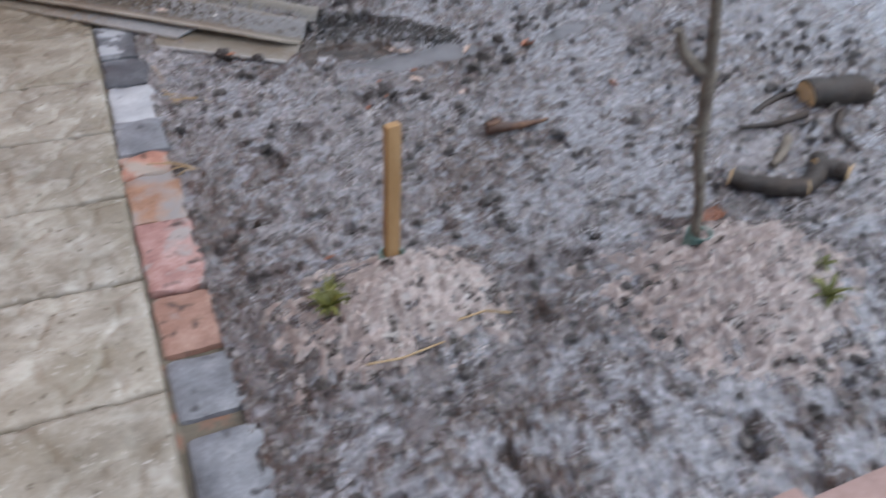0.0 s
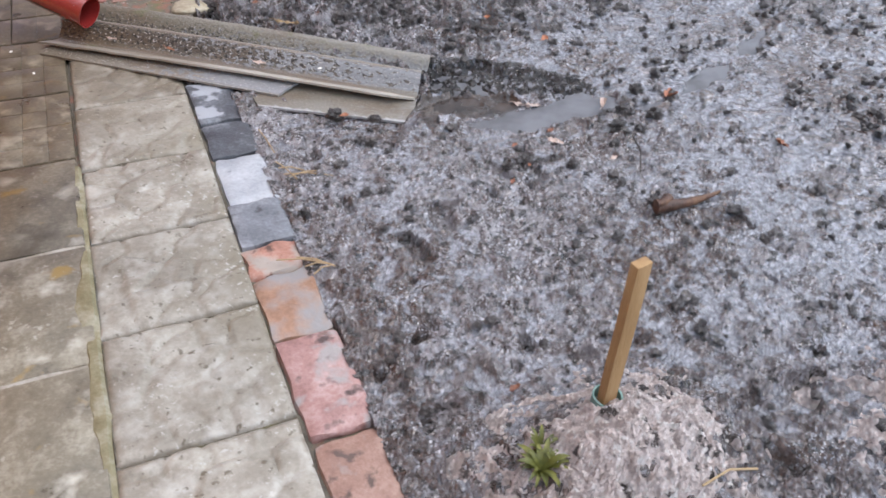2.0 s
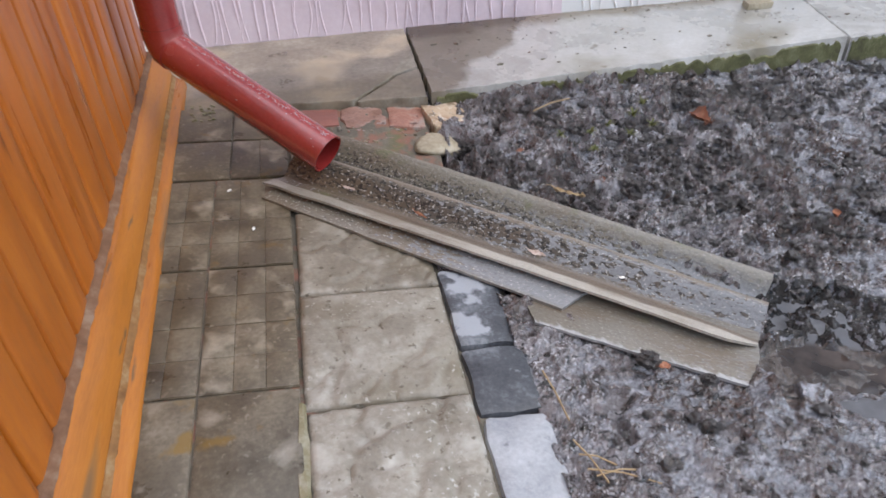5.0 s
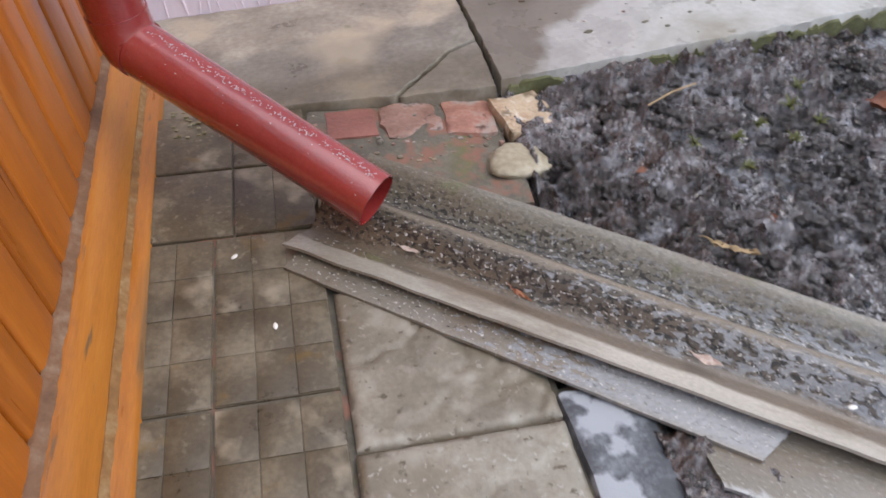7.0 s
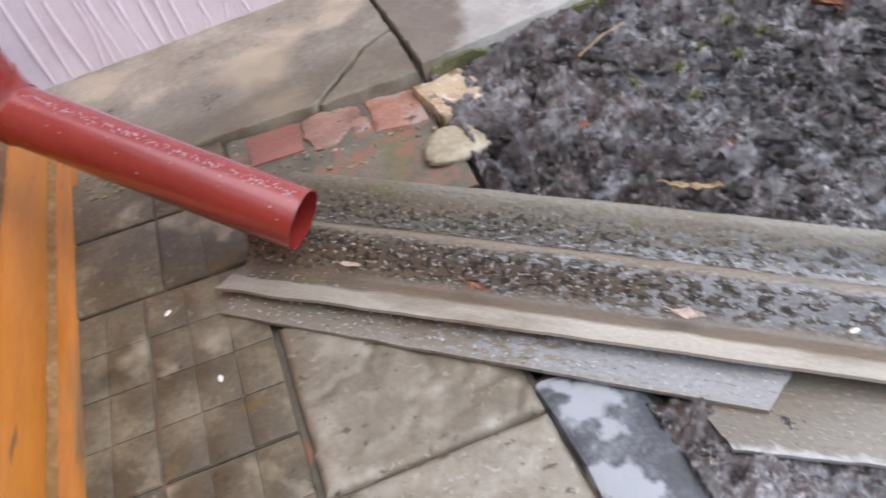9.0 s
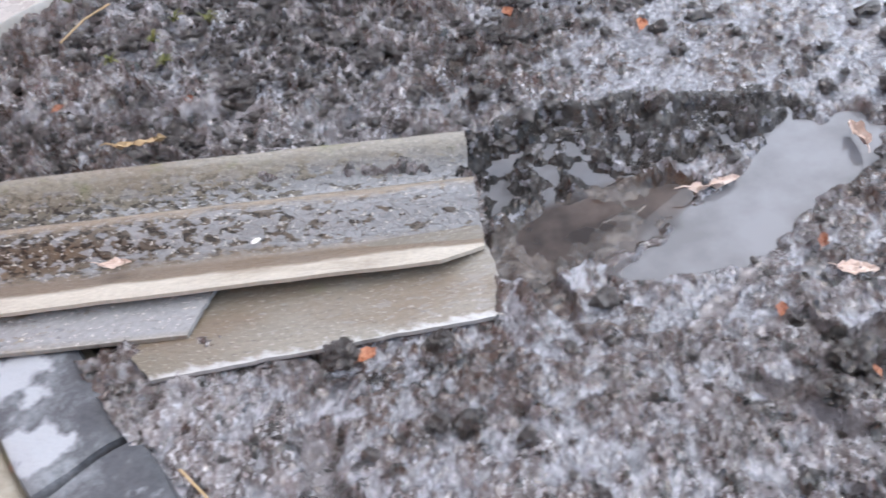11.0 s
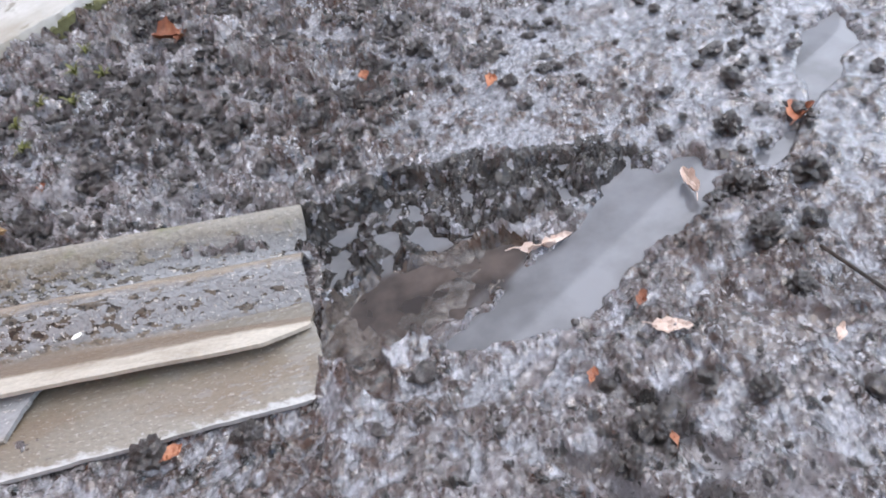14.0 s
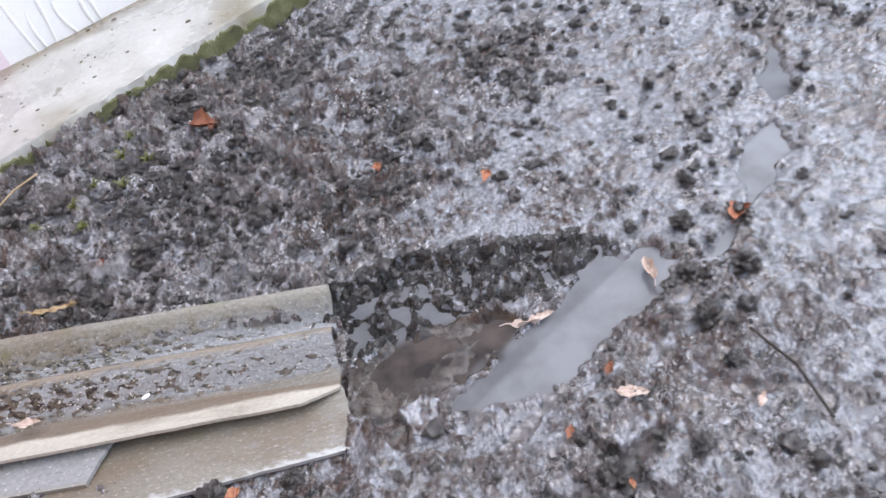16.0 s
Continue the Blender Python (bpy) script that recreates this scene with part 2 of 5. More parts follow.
def sheet_material(name, size, section, zones, grime=0.5, film=0.5, lean=0.3, rim=None):
    """Wet roofing sheet. section: colours over the sheet's width; zones: where grime and water gather over it;
    lean: how much more water stands towards its lower end; rim: a pale frayed border."""
    m = bpy.data.materials.new(name)
    m.use_nodes = True
    n, l = m.node_tree.nodes, m.node_tree.links
    b = n["Principled BSDF"]

    def attr(key):
        a = n.new("ShaderNodeAttribute")
        a.attribute_name = key
        return a.outputs["Fac"]

    def calc(op, a, b_, c=None):
        q = n.new("ShaderNodeMath")
        q.operation = op
        for k, v in enumerate((a, b_) if c is None else (a, b_, c)):
            if isinstance(v, (int, float)):
                q.inputs[k].default_value = v
            else:
                l.new(v, q.inputs[k])
        return q.outputs[0]

    def ramp(fac, stops):
        q = n.new("ShaderNodeValToRGB")
        e = q.color_ramp.elements
        while len(e) < len(stops):
            e.new(0.5)
        for k, (pos, c) in enumerate(stops):
            e[k].position = pos
            e[k].color = (*c, 1) if isinstance(c, tuple) else (c, c, c, 1)
        l.new(fac, q.inputs[0])
        return q.outputs[0]

    def over(fac, a, colour):
        q = n.new("ShaderNodeMix")
        q.data_type = "RGBA"
        l.new(fac, q.inputs["Factor"])
        l.new(a, q.inputs["A"])
        q.inputs["B"].default_value = (*colour, 1)
        return q.outputs["Result"]

    u, v = attr("along"), attr("across")
    place_ = n.new("ShaderNodeCombineXYZ")
    l.new(calc("MULTIPLY", u, size[0]), place_.inputs[0])
    l.new(calc("MULTIPLY", v, size[1]), place_.inputs[1])

    def field(scale, detail=6.0, stretch=0.6, shift=0.0):
        mp, t = n.new("ShaderNodeMapping"), n.new("ShaderNodeTexNoise")
        mp.inputs["Scale"].default_value = (stretch, 1, 1)
        mp.inputs["Location"].default_value = (shift, shift * 0.7, 0)
        l.new(place_.outputs[0], mp.inputs["Vector"])
        t.inputs["Scale"].default_value, t.inputs["Detail"].default_value, t.inputs["Roughness"].default_value = scale, detail, 0.6
        l.new(mp.outputs[0], t.inputs["Vector"])
        return t.outputs["Fac"]

    wander = calc("MULTIPLY_ADD", field(16, 6, 0.35), 0.16, -0.08)
    vv = calc("ADD", v, wander)
    colour = ramp(vv, section)
    zone = ramp(vv, zones)
    colour = over(ramp(calc("MULTIPLY_ADD", field(12, 5, 0.5, 37), 0.5, calc("ADD", u, -0.25)), [(0.0, 0.6), (0.42, 0.0)]), colour, (0.105, 0.085, 0.05))
    stain = field(9, 5, 0.4, 3)
    colour = over(calc("MULTIPLY", ramp(stain, [(0.5, 0.0), (0.66, 1.0)]), 0.55), colour, (0.15, 0.105, 0.065))
    soot = calc("MULTIPLY", ramp(field(165, 5, 0.5, 5), [(0.55 - 0.12 * grime, 0.0), (0.60 - 0.12 * grime, 1.0)]), zone)
    colour = over(soot, colour, (0.022, 0.018, 0.015))
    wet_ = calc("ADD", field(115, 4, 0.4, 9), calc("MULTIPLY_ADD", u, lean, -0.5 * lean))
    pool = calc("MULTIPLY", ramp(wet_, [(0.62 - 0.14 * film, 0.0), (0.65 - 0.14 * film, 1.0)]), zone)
    # the pools' grey is the sky's reflection, laid on as base colour
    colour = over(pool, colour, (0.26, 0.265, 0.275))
    fleck = calc("MULTIPLY", ramp(field(210, 3, 0.6, 13), [(0.605, 0.0), (0.64, 1.0)]), calc("MULTIPLY_ADD", zone, 0.75, 0.12))
    colour = over(fleck, colour, (0.52, 0.50, 0.47))
    green = calc("MULTIPLY", ramp(field(24, 6, 0.6, 17), [(0.56, 0.0), (0.68, 1.0)]), ramp(vv, [(0.5, 0.0), (0.62, 0.55), (0.80, 0.1), (0.92, 0.75)]))
    colour = over(green, colour, (0.13, 0.135, 0.055))
    if rim:
        frayed = calc("ADD", v, calc("MULTIPLY_ADD", field(45, 6, 1.0, 21), 0.30, -0.15))
        colour = over(ramp(frayed, [(rim, 1.0), (rim + 0.05, 0.0)]), colour, (0.42, 0.415, 0.41))
    grain = n.new("ShaderNodeMix")
    grain.data_type, grain.blend_type = "RGBA", "MULTIPLY"
    grain.inputs["Factor"].default_value = 1.0
    l.new(colour, grain.inputs["A"])
    l.new(ramp(field(190, 5, 0.7, 29), [(0.3, 0.84), (0.7, 1.14)]), grain.inputs["B"])
    l.new(grain.outputs["Result"], b.inputs["Base Color"])
    l.new(calc("MULTIPLY_ADD", pool, -0.36, 0.44), b.inputs["Roughness"])
    rise = calc("ADD", calc("MULTIPLY", fleck, 0.5), calc("ADD", calc("MULTIPLY", soot, -0.8), field(120, 6, 0.7, 31)))
    bp = n.new("ShaderNodeBump")
    bp.inputs["Strength"].default_value, bp.inputs["Distance"].default_value = 0.7, 0.003
    l.new(rise, bp.inputs["Height"])
    l.new(bp.outputs[0], b.inputs["Normal"])
    b.inputs["Coat Weight"].default_value, b.inputs["Coat Roughness"].default_value = 0.5, 0.1
    return m


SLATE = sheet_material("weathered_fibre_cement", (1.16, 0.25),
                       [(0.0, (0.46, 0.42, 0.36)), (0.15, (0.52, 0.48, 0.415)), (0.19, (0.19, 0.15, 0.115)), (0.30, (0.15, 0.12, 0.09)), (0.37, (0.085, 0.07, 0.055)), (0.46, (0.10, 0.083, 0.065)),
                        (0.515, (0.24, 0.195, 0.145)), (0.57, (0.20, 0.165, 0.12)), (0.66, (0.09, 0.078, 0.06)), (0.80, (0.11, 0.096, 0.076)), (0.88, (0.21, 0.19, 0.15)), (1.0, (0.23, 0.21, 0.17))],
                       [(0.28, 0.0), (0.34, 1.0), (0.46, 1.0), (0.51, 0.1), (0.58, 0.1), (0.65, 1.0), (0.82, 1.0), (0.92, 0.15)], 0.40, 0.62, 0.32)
STRIP = sheet_material("grey_fibre_cement", (0.77, 0.07), [(0.0, (0.24, 0.215, 0.175)), (0.5, (0.14, 0.124, 0.10)), (1.0, (0.11, 0.098, 0.078))], [(0.0, 0.3), (0.12, 0.9), (1.0, 1.0)], -0.5, 0.62, 0.60)
SCRAP = sheet_material("tan_fibre_cement", (0.43, 0.17), [(0.0, (0.24, 0.22, 0.185)), (0.4, (0.20, 0.18, 0.148)), (1.0, (0.15, 0.132, 0.105))], [(0.0, 0.35), (1.0, 0.15)], -0.4, 0.1, 0.2, rim=0.015)
BOARD = material("varnished_pine_board", [(0.31, 0.080, 0.006), (0.42, 0.115, 0.009), (0.51, 0.160, 0.016)], 3.0, (0.26, 0.5), 0.3, 40, coat=0.22, stretch=(9, 9, 0.8), per_object=0.09, depth=0.001,
                 spots=[((0.23, 0.050, 0.006), 2.2, 0.60, 0.74), ((0.14, 0.035, 0.006), 7.0, 0.70, 0.76)])
GROOVE = material("dark_board_gap", [(0.022, 0.008, 0.003), (0.05, 0.018, 0.006)], 12, (0.6, 0.9), 0.3, 60)
PLANK = material("stained_base_plank", [(0.30, 0.098, 0.012), (0.42, 0.145, 0.016), (0.49, 0.195, 0.028)], 3.0, (0.26, 0.55), 0.2, 50, coat=0.3, stretch=(7, 0.7, 7), depth=0.001,
                 spots=[((0.21, 0.11, 0.045), 2.2, 0.60, 0.72), ((0.16, 0.085, 0.035), 9.0, 0.66, 0.72)])
SEAL = material("grey_sealant", [(0.11, 0.050, 0.020), (0.18, 0.090, 0.045), (0.26, 0.175, 0.115)], 15, (0.5, 0.8), 0.4, 60)
GRIME = material("olive_grime", [(0.15, 0.065, 0.016), (0.25, 0.125, 0.04), (0.36, 0.25, 0.13)], 26, (0.6, 0.9), 0.6, 90)
UPPER = material("grey_white_plaster", [(0.46, 0.44, 0.42), (0.55, 0.53, 0.50), (0.62, 0.60, 0.58)], 3.0, (0.6, 0.9), 0.3, 60)
PINK = material("pink_plaster", [(0.66, 0.54, 0.59), (0.76, 0.64, 0.69), (0.82, 0.72, 0.76)], 2.0, (0.65, 0.9), 0.35, 60, depth=0.004)
WHITE = material("white_plaster", [(0.74, 0.73, 0.72), (0.82, 0.81, 0.80), (0.87, 0.86, 0.84)], 2.0, (0.6, 0.9), 0.3, 60)
RED = material("red_painted_metal", [(0.20, 0.018, 0.016), (0.265, 0.026, 0.023), (0.31, 0.036, 0.03)], 5, (0.10, 0.30), 0.6, 170, coat=0.9, depth=0.003, specular=0.7)
RIM = material("pipe_inside", [(0.10, 0.012, 0.01), (0.16, 0.02, 0.018)], 8, (0.4, 0.7), 0.2, 60)
STAKE = material("raw_wood_stake", [(0.22, 0.12, 0.045), (0.34, 0.20, 0.085), (0.43, 0.28, 0.14)], 4, (0.55, 0.85), 0.4, 70, stretch=(8, 8, 0.8))
BARK = material("grey_green_bark", [(0.07, 0.055, 0.042), (0.16, 0.135, 0.105), (0.26, 0.23, 0.19)], 22, (0.6, 0.9), 0.6, 120)
LOG = material("dark_wet_bark", [(0.010, 0.007, 0.005), (0.028, 0.019, 0.014), (0.07, 0.052, 0.04)], 18, (0.35, 0.8), 0.9, 90, depth=0.01)
CUT = material("cut_wood", [(0.42, 0.22, 0.09), (0.60, 0.40, 0.20), (0.72, 0.55, 0.34)], 20, (0.6, 0.9), 0.4, 90)
LEAF = material("dead_leaf", [(0.09, 0.03, 0.016), (0.24, 0.085, 0.042), (0.38, 0.19, 0.105)], 30, (0.35, 0.7), 0.5, 160, per_object=0.35)
PALE = material("pale_leaf", [(0.34, 0.24, 0.19), (0.52, 0.40, 0.34), (0.62, 0.53, 0.47)], 30, (0.3, 0.6), 0.4, 160)
GREEN = material("weed_leaf", [(0.035, 0.045, 0.010), (0.10, 0.105, 0.018), (0.20, 0.19, 0.04)], 25, (0.4, 0.7), 0.3, 120)
STRAW = material("dry_straw", [(0.28, 0.19, 0.10), (0.45, 0.33, 0.19)], 30, (0.6, 0.9), 0.2, 90)
TEAL = material("faded_green_plastic", [(0.05, 0.11, 0.10), (0.14, 0.24, 0.21), (0.30, 0.40, 0.36)], 20, (0.4, 0.7), 0.2, 90)
BORDER = material("pink_concrete_border", [(0.22, 0.14, 0.12), (0.32, 0.215, 0.19), (0.42, 0.31, 0.28)], 9, (0.5, 0.85), 0.5, 110)
STONE = material("pale_stone", [(0.22, 0.18, 0.115), (0.37, 0.315, 0.22), (0.50, 0.45, 0.345)], 12, (0.4, 0.8), 0.6, 90, coat=0.15)
SEED = material("white_fleck", [(0.75, 0.72, 0.66), (0.82, 0.80, 0.76)], 30, (0.5, 0.7), 0.1, 60)


def brick_material(name, a, b, c, spot=None):
    return material(name, [a, b, c], 14, (0.3, 0.75), 0.7, 120, coat=0.2, depth=0.005, spots=spot)


CHARCOAL = brick_material("charcoal_painted_brick", (0.028, 0.03, 0.036), (0.07, 0.075, 0.085), (0.20, 0.215, 0.235), [((0.34, 0.36, 0.39), 13, 0.57, 0.63)])
GREYB = brick_material("grey_painted_brick", (0.08, 0.085, 0.095), (0.17, 0.18, 0.20), (0.30, 0.315, 0.34), [((0.04, 0.04, 0.045), 22, 0.60, 0.70)])
PALEB = brick_material("pale_painted_brick", (0.24, 0.255, 0.28), (0.37, 0.385, 0.41), (0.50, 0.515, 0.54), [((0.07, 0.07, 0.075), 26, 0.62, 0.72)])
SALMON = brick_material("salmon_brick", (0.22, 0.095, 0.065), (0.36, 0.175, 0.125), (0.48, 0.31, 0.25), [((0.34, 0.29, 0.25), 15, 0.52, 0.64), ((0.10, 0.05, 0.035), 24, 0.58, 0.66)])
ORANGE = brick_material("orange_brick", (0.20, 0.105, 0.06), (0.32, 0.18, 0.115), (0.43, 0.29, 0.21), [((0.26, 0.245, 0.24), 12, 0.42, 0.62)])
ROTTEN = material("rotten_brown_wood", [(0.03, 0.014, 0.009), (0.085, 0.04, 0.024), (0.20, 0.11, 0.06)], 20, (0.4, 0.8), 0.8, 120, depth=0.006)
ROSE = brick_material("rose_brick", (0.19, 0.09, 0.08), (0.34, 0.19, 0.17), (0.48, 0.34, 0.32), [((0.08, 0.05, 0.045), 20, 0.58, 0.68), ((0.32, 0.29, 0.28), 16, 0.58, 0.68)])
BROWN = brick_material("brown_brick", (0.17, 0.085, 0.06), (0.28, 0.16, 0.12), (0.40, 0.27, 0.22), [((0.32, 0.30, 0.28), 12, 0.56, 0.68), ((0.10, 0.06, 0.045), 26, 0.58, 0.66)])
CREAM = brick_material("cream_brick", (0.34, 0.20, 0.11), (0.52, 0.40, 0.27), (0.62, 0.53, 0.41), [((0.36, 0.10, 0.05), 9, 0.58, 0.66), ((0.20, 0.14, 0.08), 24, 0.54, 0.64), ((0.66, 0.60, 0.50), 40, 0.58, 0.66)])
TERRA = brick_material("terracotta_tile", (0.17, 0.065, 0.048), (0.235, 0.09, 0.068), (0.31, 0.13, 0.10))

WATER = bpy.data.materials.new("muddy_water")
WATER.use_nodes = True
wn_, wl_ = WATER.node_tree.nodes, WATER.node_tree.links
wb = wn_["Principled BSDF"]
w_silt, w_tone, w_ramp, w_mix, w_tc, w_brown = (wn_.new("ShaderNode" + k) for k in ("Attribute", "TexNoise", "ValToRGB", "Mix", "TexCoord", "ValToRGB"))
w_silt.attribute_name = "silt"
w_tone.inputs["Scale"].default_value, w_tone.inputs["Detail"].default_value = 14.0, 6.0
w_ramp.color_ramp.elements[0].color, w_ramp.color_ramp.elements[1].color = (0.105, 0.104, 0.110, 1), (0.165, 0.167, 0.180, 1)
w_ramp.color_ramp.elements[0].position, w_ramp.color_ramp.elements[1].position = 0.34, 0.62
w_mix.data_type = "RGBA"
w_brown.color_ramp.elements[0].color, w_brown.color_ramp.elements[1].color = (0.016, 0.010, 0.008, 1), (0.075, 0.056, 0.047, 1)
w_brown.color_ramp.elements[0].position, w_brown.color_ramp.elements[1].position = 0.38, 0.66
wl_.new(w_tone.outputs["Fac"], w_brown.inputs[0])
wl_.new(w_brown.outputs[0], w_mix.inputs["B"])
wl_.new(w_tc.outputs["Object"], w_tone.inputs["Vector"])
wl_.new(w_tone.outputs["Fac"], w_ramp.inputs[0])
wl_.new(w_silt.outputs["Fac"], w_mix.inputs["Factor"])
wl_.new(w_ramp.outputs[0], w_mix.inputs["A"])
wl_.new(w_mix.outputs["Result"], wb.inputs["Base Color"])
wb.inputs["Roughness"].default_value, wb.inputs["IOR"].default_value = 0.05, 1.33
wb.inputs["Coat Weight"].default_value, wb.inputs["Coat Roughness"].default_value = 0.6, 0.02
# Drops with a half-opaque white body, which paints the gleam on the pipe.
DROPS = bpy.data.materials.new("water_drops")
DROPS.use_nodes = True
db = DROPS.node_tree.nodes["Principled BSDF"]
db.inputs["Base Color"].default_value = (0.95, 0.95, 0.95, 1)
db.inputs["Roughness"].default_value, db.inputs["IOR"].default_value, db.inputs["Transmission Weight"].default_value = 0.02, 1.33, 0.6


# ---- building helpers ----
def thing(name, at, label, category, space=SLOPE, group="", kind=""):
    """An Empty at the base of a thing."""
    ob = new(name)
    ob.empty_display_size = 0.05
    ob.matrix_world = Matrix.Translation(space @ Vector(at))
    return tagged(ob, label, category, group, kind)


def place(ob, parent, p):
    ob.parent = parent
    ob.matrix_parent_inverse = Matrix.Identity(4)
    ob.location = p


def part(name, bm, mat, parent=None, label="", space=SLOPE, smooth=True, kind="", angle=40):
    """Links a bmesh, drawn in the yard's coordinates, as one mesh under a thing or a part."""
    base = Vector((0, 0, 0))
    p = parent
    while p is not None:
        base += p.location
        p = p.parent
    bm.transform(Matrix.Translation(-base) @ space)
    me = bpy.data.meshes.new(name)
    bmesh.ops.recalc_face_normals(bm, faces=bm.faces)
    if smooth:
        for e in bm.edges:
            if len(e.link_faces) == 2 and e.calc_face_angle(0) > radians(angle):
                e.smooth = False
        for f in bm.faces:
            f.smooth = True
    bm.to_mesh(me)
    bm.free()
    me.materials.append(mat)
    ob = new(name, me)
    if parent is not None:
        place(ob, parent, (0, 0, 0))
    if label or kind:
        tagged(ob, label, kind=kind)
    return ob


def single(name, bm, mat, at, label, category, space=SLOPE, group="", kind="", smooth=True):
    """A thing of one mesh, with its origin at its base."""
    o = space @ Vector(at)
    bm.transform(Matrix.Translation(-o) @ space)
    ob = part(name, bm, mat, None, space=UPRIGHT, smooth=smooth)
    ob.location = o
    return tagged(ob, label, category, group, kind)


def block(bm, x0, x1, y0, y1, z0, z1, bevel=0.004, rough=0.0, seed=0, cuts=0):
    """A bevelled block, worn by rough metres."""
    r = random.Random(seed)
    b = bmesh.new()
    bmesh.ops.create_cube(b, size=1)
    for v in b.verts:
        v.co = Vector(((x0 + x1) / 2 + v.co.x * (x1 - x0), (y0 + y1) / 2 + v.co.y * (y1 - y0), (z0 + z1) / 2 + v.co.z * (z1 - z0)))
    if bevel:
        bmesh.ops.bevel(b, geom=b.edges[:], offset=bevel, segments=2, affect="EDGES", profile=0.6)
    if cuts:
        bmesh.ops.subdivide_edges(b, edges=[e for e in b.edges if e.calc_length() > 0.03], cuts=cuts, use_grid_fill=True)
    if rough:
        o = Vector((seed * 7.3, seed * 3.1, 0))
        for v in b.verts:
            n = noise.noise_vector(v.co * 22 + o) + 0.5 * noise.noise_vector(v.co * 60 + o)
            v.co += n * rough
    me = bpy.data.meshes.new("tmp")
    b.to_mesh(me)
    b.free()
    bm.from_mesh(me)
    bpy.data.meshes.remove(me)
    return bm


def tube(bm, points, radii, sides=10, cap=True):
    """A tapered tube along points."""
    pts = [Vector(p) for p in points]
    rings = []
    side = None
    for i, p in enumerate(pts):
        d = (pts[min(i + 1, len(pts) - 1)] - pts[max(i - 1, 0)]).normalized()
        if side is None:
            side = d.orthogonal().normalized()
        side = (side - d * side.dot(d)).normalized()
        up = d.cross(side)
        rings.append([bm.verts.new(p + radii[i] * (math.cos(a) * side + math.sin(a) * up)) for a in [2 * math.pi * k / sides for k in range(sides)]])
    for a, b in zip(rings, rings[1:]):
        for k in range(sides):
            bm.faces.new((a[k], a[(k + 1) % sides], b[(k + 1) % sides], b[k]))
    if cap:
        bm.faces.new(rings[0][::-1])
        bm.faces.new(rings[-1])
    return bm


def grid_noise(rng, x, y, cell):
    """Smooth value noise in 0..1 over arrays x, y with the given cell in metres."""
    gx, gy = x / cell, y / cell
    ix, iy = np.floor(gx).astype(int), np.floor(gy).astype(int)
    fx, fy = gx - ix, gy - iy
    fx, fy = fx * fx * (3 - 2 * fx), fy * fy * (3 - 2 * fy)
    lat = rng.random((257, 257))
    q = lambda a, b: lat[a % 257, b % 257]
    return (q(ix, iy) * (1 - fx) + q(ix + 1, iy) * fx) * (1 - fy) + (q(ix, iy + 1) * (1 - fx) + q(ix + 1, iy + 1) * fx) * fy


# ---- ground: one sheet, finest where the camera passes ----
WATER_Z = -0.088
KERB_X = 0.425
CHANNEL = [(0.975, 0.452), (1.02, 0.446), (1.07, 0.422), (1.13, 0.418), (1.21, 0.412), (1.29, 0.412), (1.35, 0.40), (1.40, 0.35), (1.44, 0.325), (1.53, 0.33), (1.62, 0.36), (1.72, 0.39), (1.80, 0.42), (1.90, 0.47), (2.04, 0.55)]
WIDTHS = [0.012, 0.026, 0.044, 0.054, 0.054, 0.064, 0.036, -0.004, 0.012, -0.015, 0.014, 0.036, -0.006, 0.026, 0.0]
SILT_RUN, SILT_WIDTHS = [(0.905, 0.57), (0.975, 0.567), (1.04, 0.535), (1.085, 0.51)], [0.048, 0.062, 0.066, 0.046]
MUD_RUN, MUD_WIDTHS = [(0.97, 0.70), (1.06, 0.675), (1.15, 0.61), (1.24, 0.545), (1.34, 0.475)], [0.085, 0.080, 0.075, 0.055, 0.028]
MOUNDS = [(0.715, -0.60, 0.21, 0.16, 0.095), (1.40, -0.79, 0.26, 0.20, 0.075)]


def run_depth(x, y, line, widths):
    """How far inside a run of the given half-widths a place lies, in metres."""
    best = np.full_like(x, -9.0)
    for (ax, ay), (bx, by), wa, wb_ in zip(line, line[1:], widths, widths[1:]):
        dx, dy = bx - ax, by - ay
        t = np.clip(((x - ax) * dx + (y - ay) * dy) / (dx * dx + dy * dy), 0, 1)
        best = np.maximum(best, wa + (wb_ - wa) * t - np.hypot(x - ax - t * dx, y - ay - t * dy))
    return best


def soft(v, lo, hi):
    t = np.clip((v - lo) / (hi - lo), 0, 1)
    return t * t * (3 - 2 * t)


def channel_depth(x, y):
    """0 outside the water's run, 1 inside it."""
    return soft(np.maximum(run_depth(x, y, CHANNEL, WIDTHS), run_depth(x, y, SILT_RUN, SILT_WIDTHS)), -0.02, 0.012)


def soil_height(x, y):
    """The soil's height over the paving's plane, without its crumbs."""
    far = np.clip((x - KERB_X) / 1.0, 0, 6)
    z = -0.003 + 0.083 * (1 - np.exp(-far * 1.7)) + 0.04 * np.clip(x - 1.6, 0, 3)
    z = z + 0.02 * np.clip((y - 1.0) / 0.6, 0, 1) * np.clip((x - 0.45) / 0.3, 0, 1)
    for cx, cy, rx, ry, h in MOUNDS:
        z = z + h * np.exp(-1.6 * (((x - cx) / rx) ** 2 + ((y - cy) / ry) ** 2))
    # it falls gently to the water on the side away from the step
    near = soft(run_depth(x, y, CHANNEL, WIDTHS), -0.30, 0.0) * soft(0.56 - y, 0.0, 0.12) * soft(x, 0.72, 0.95)
    shore = (WATER_Z + 0.011 + 0.0958 * x) / 0.9954
    return z + near * np.minimum(shore - z, 0)


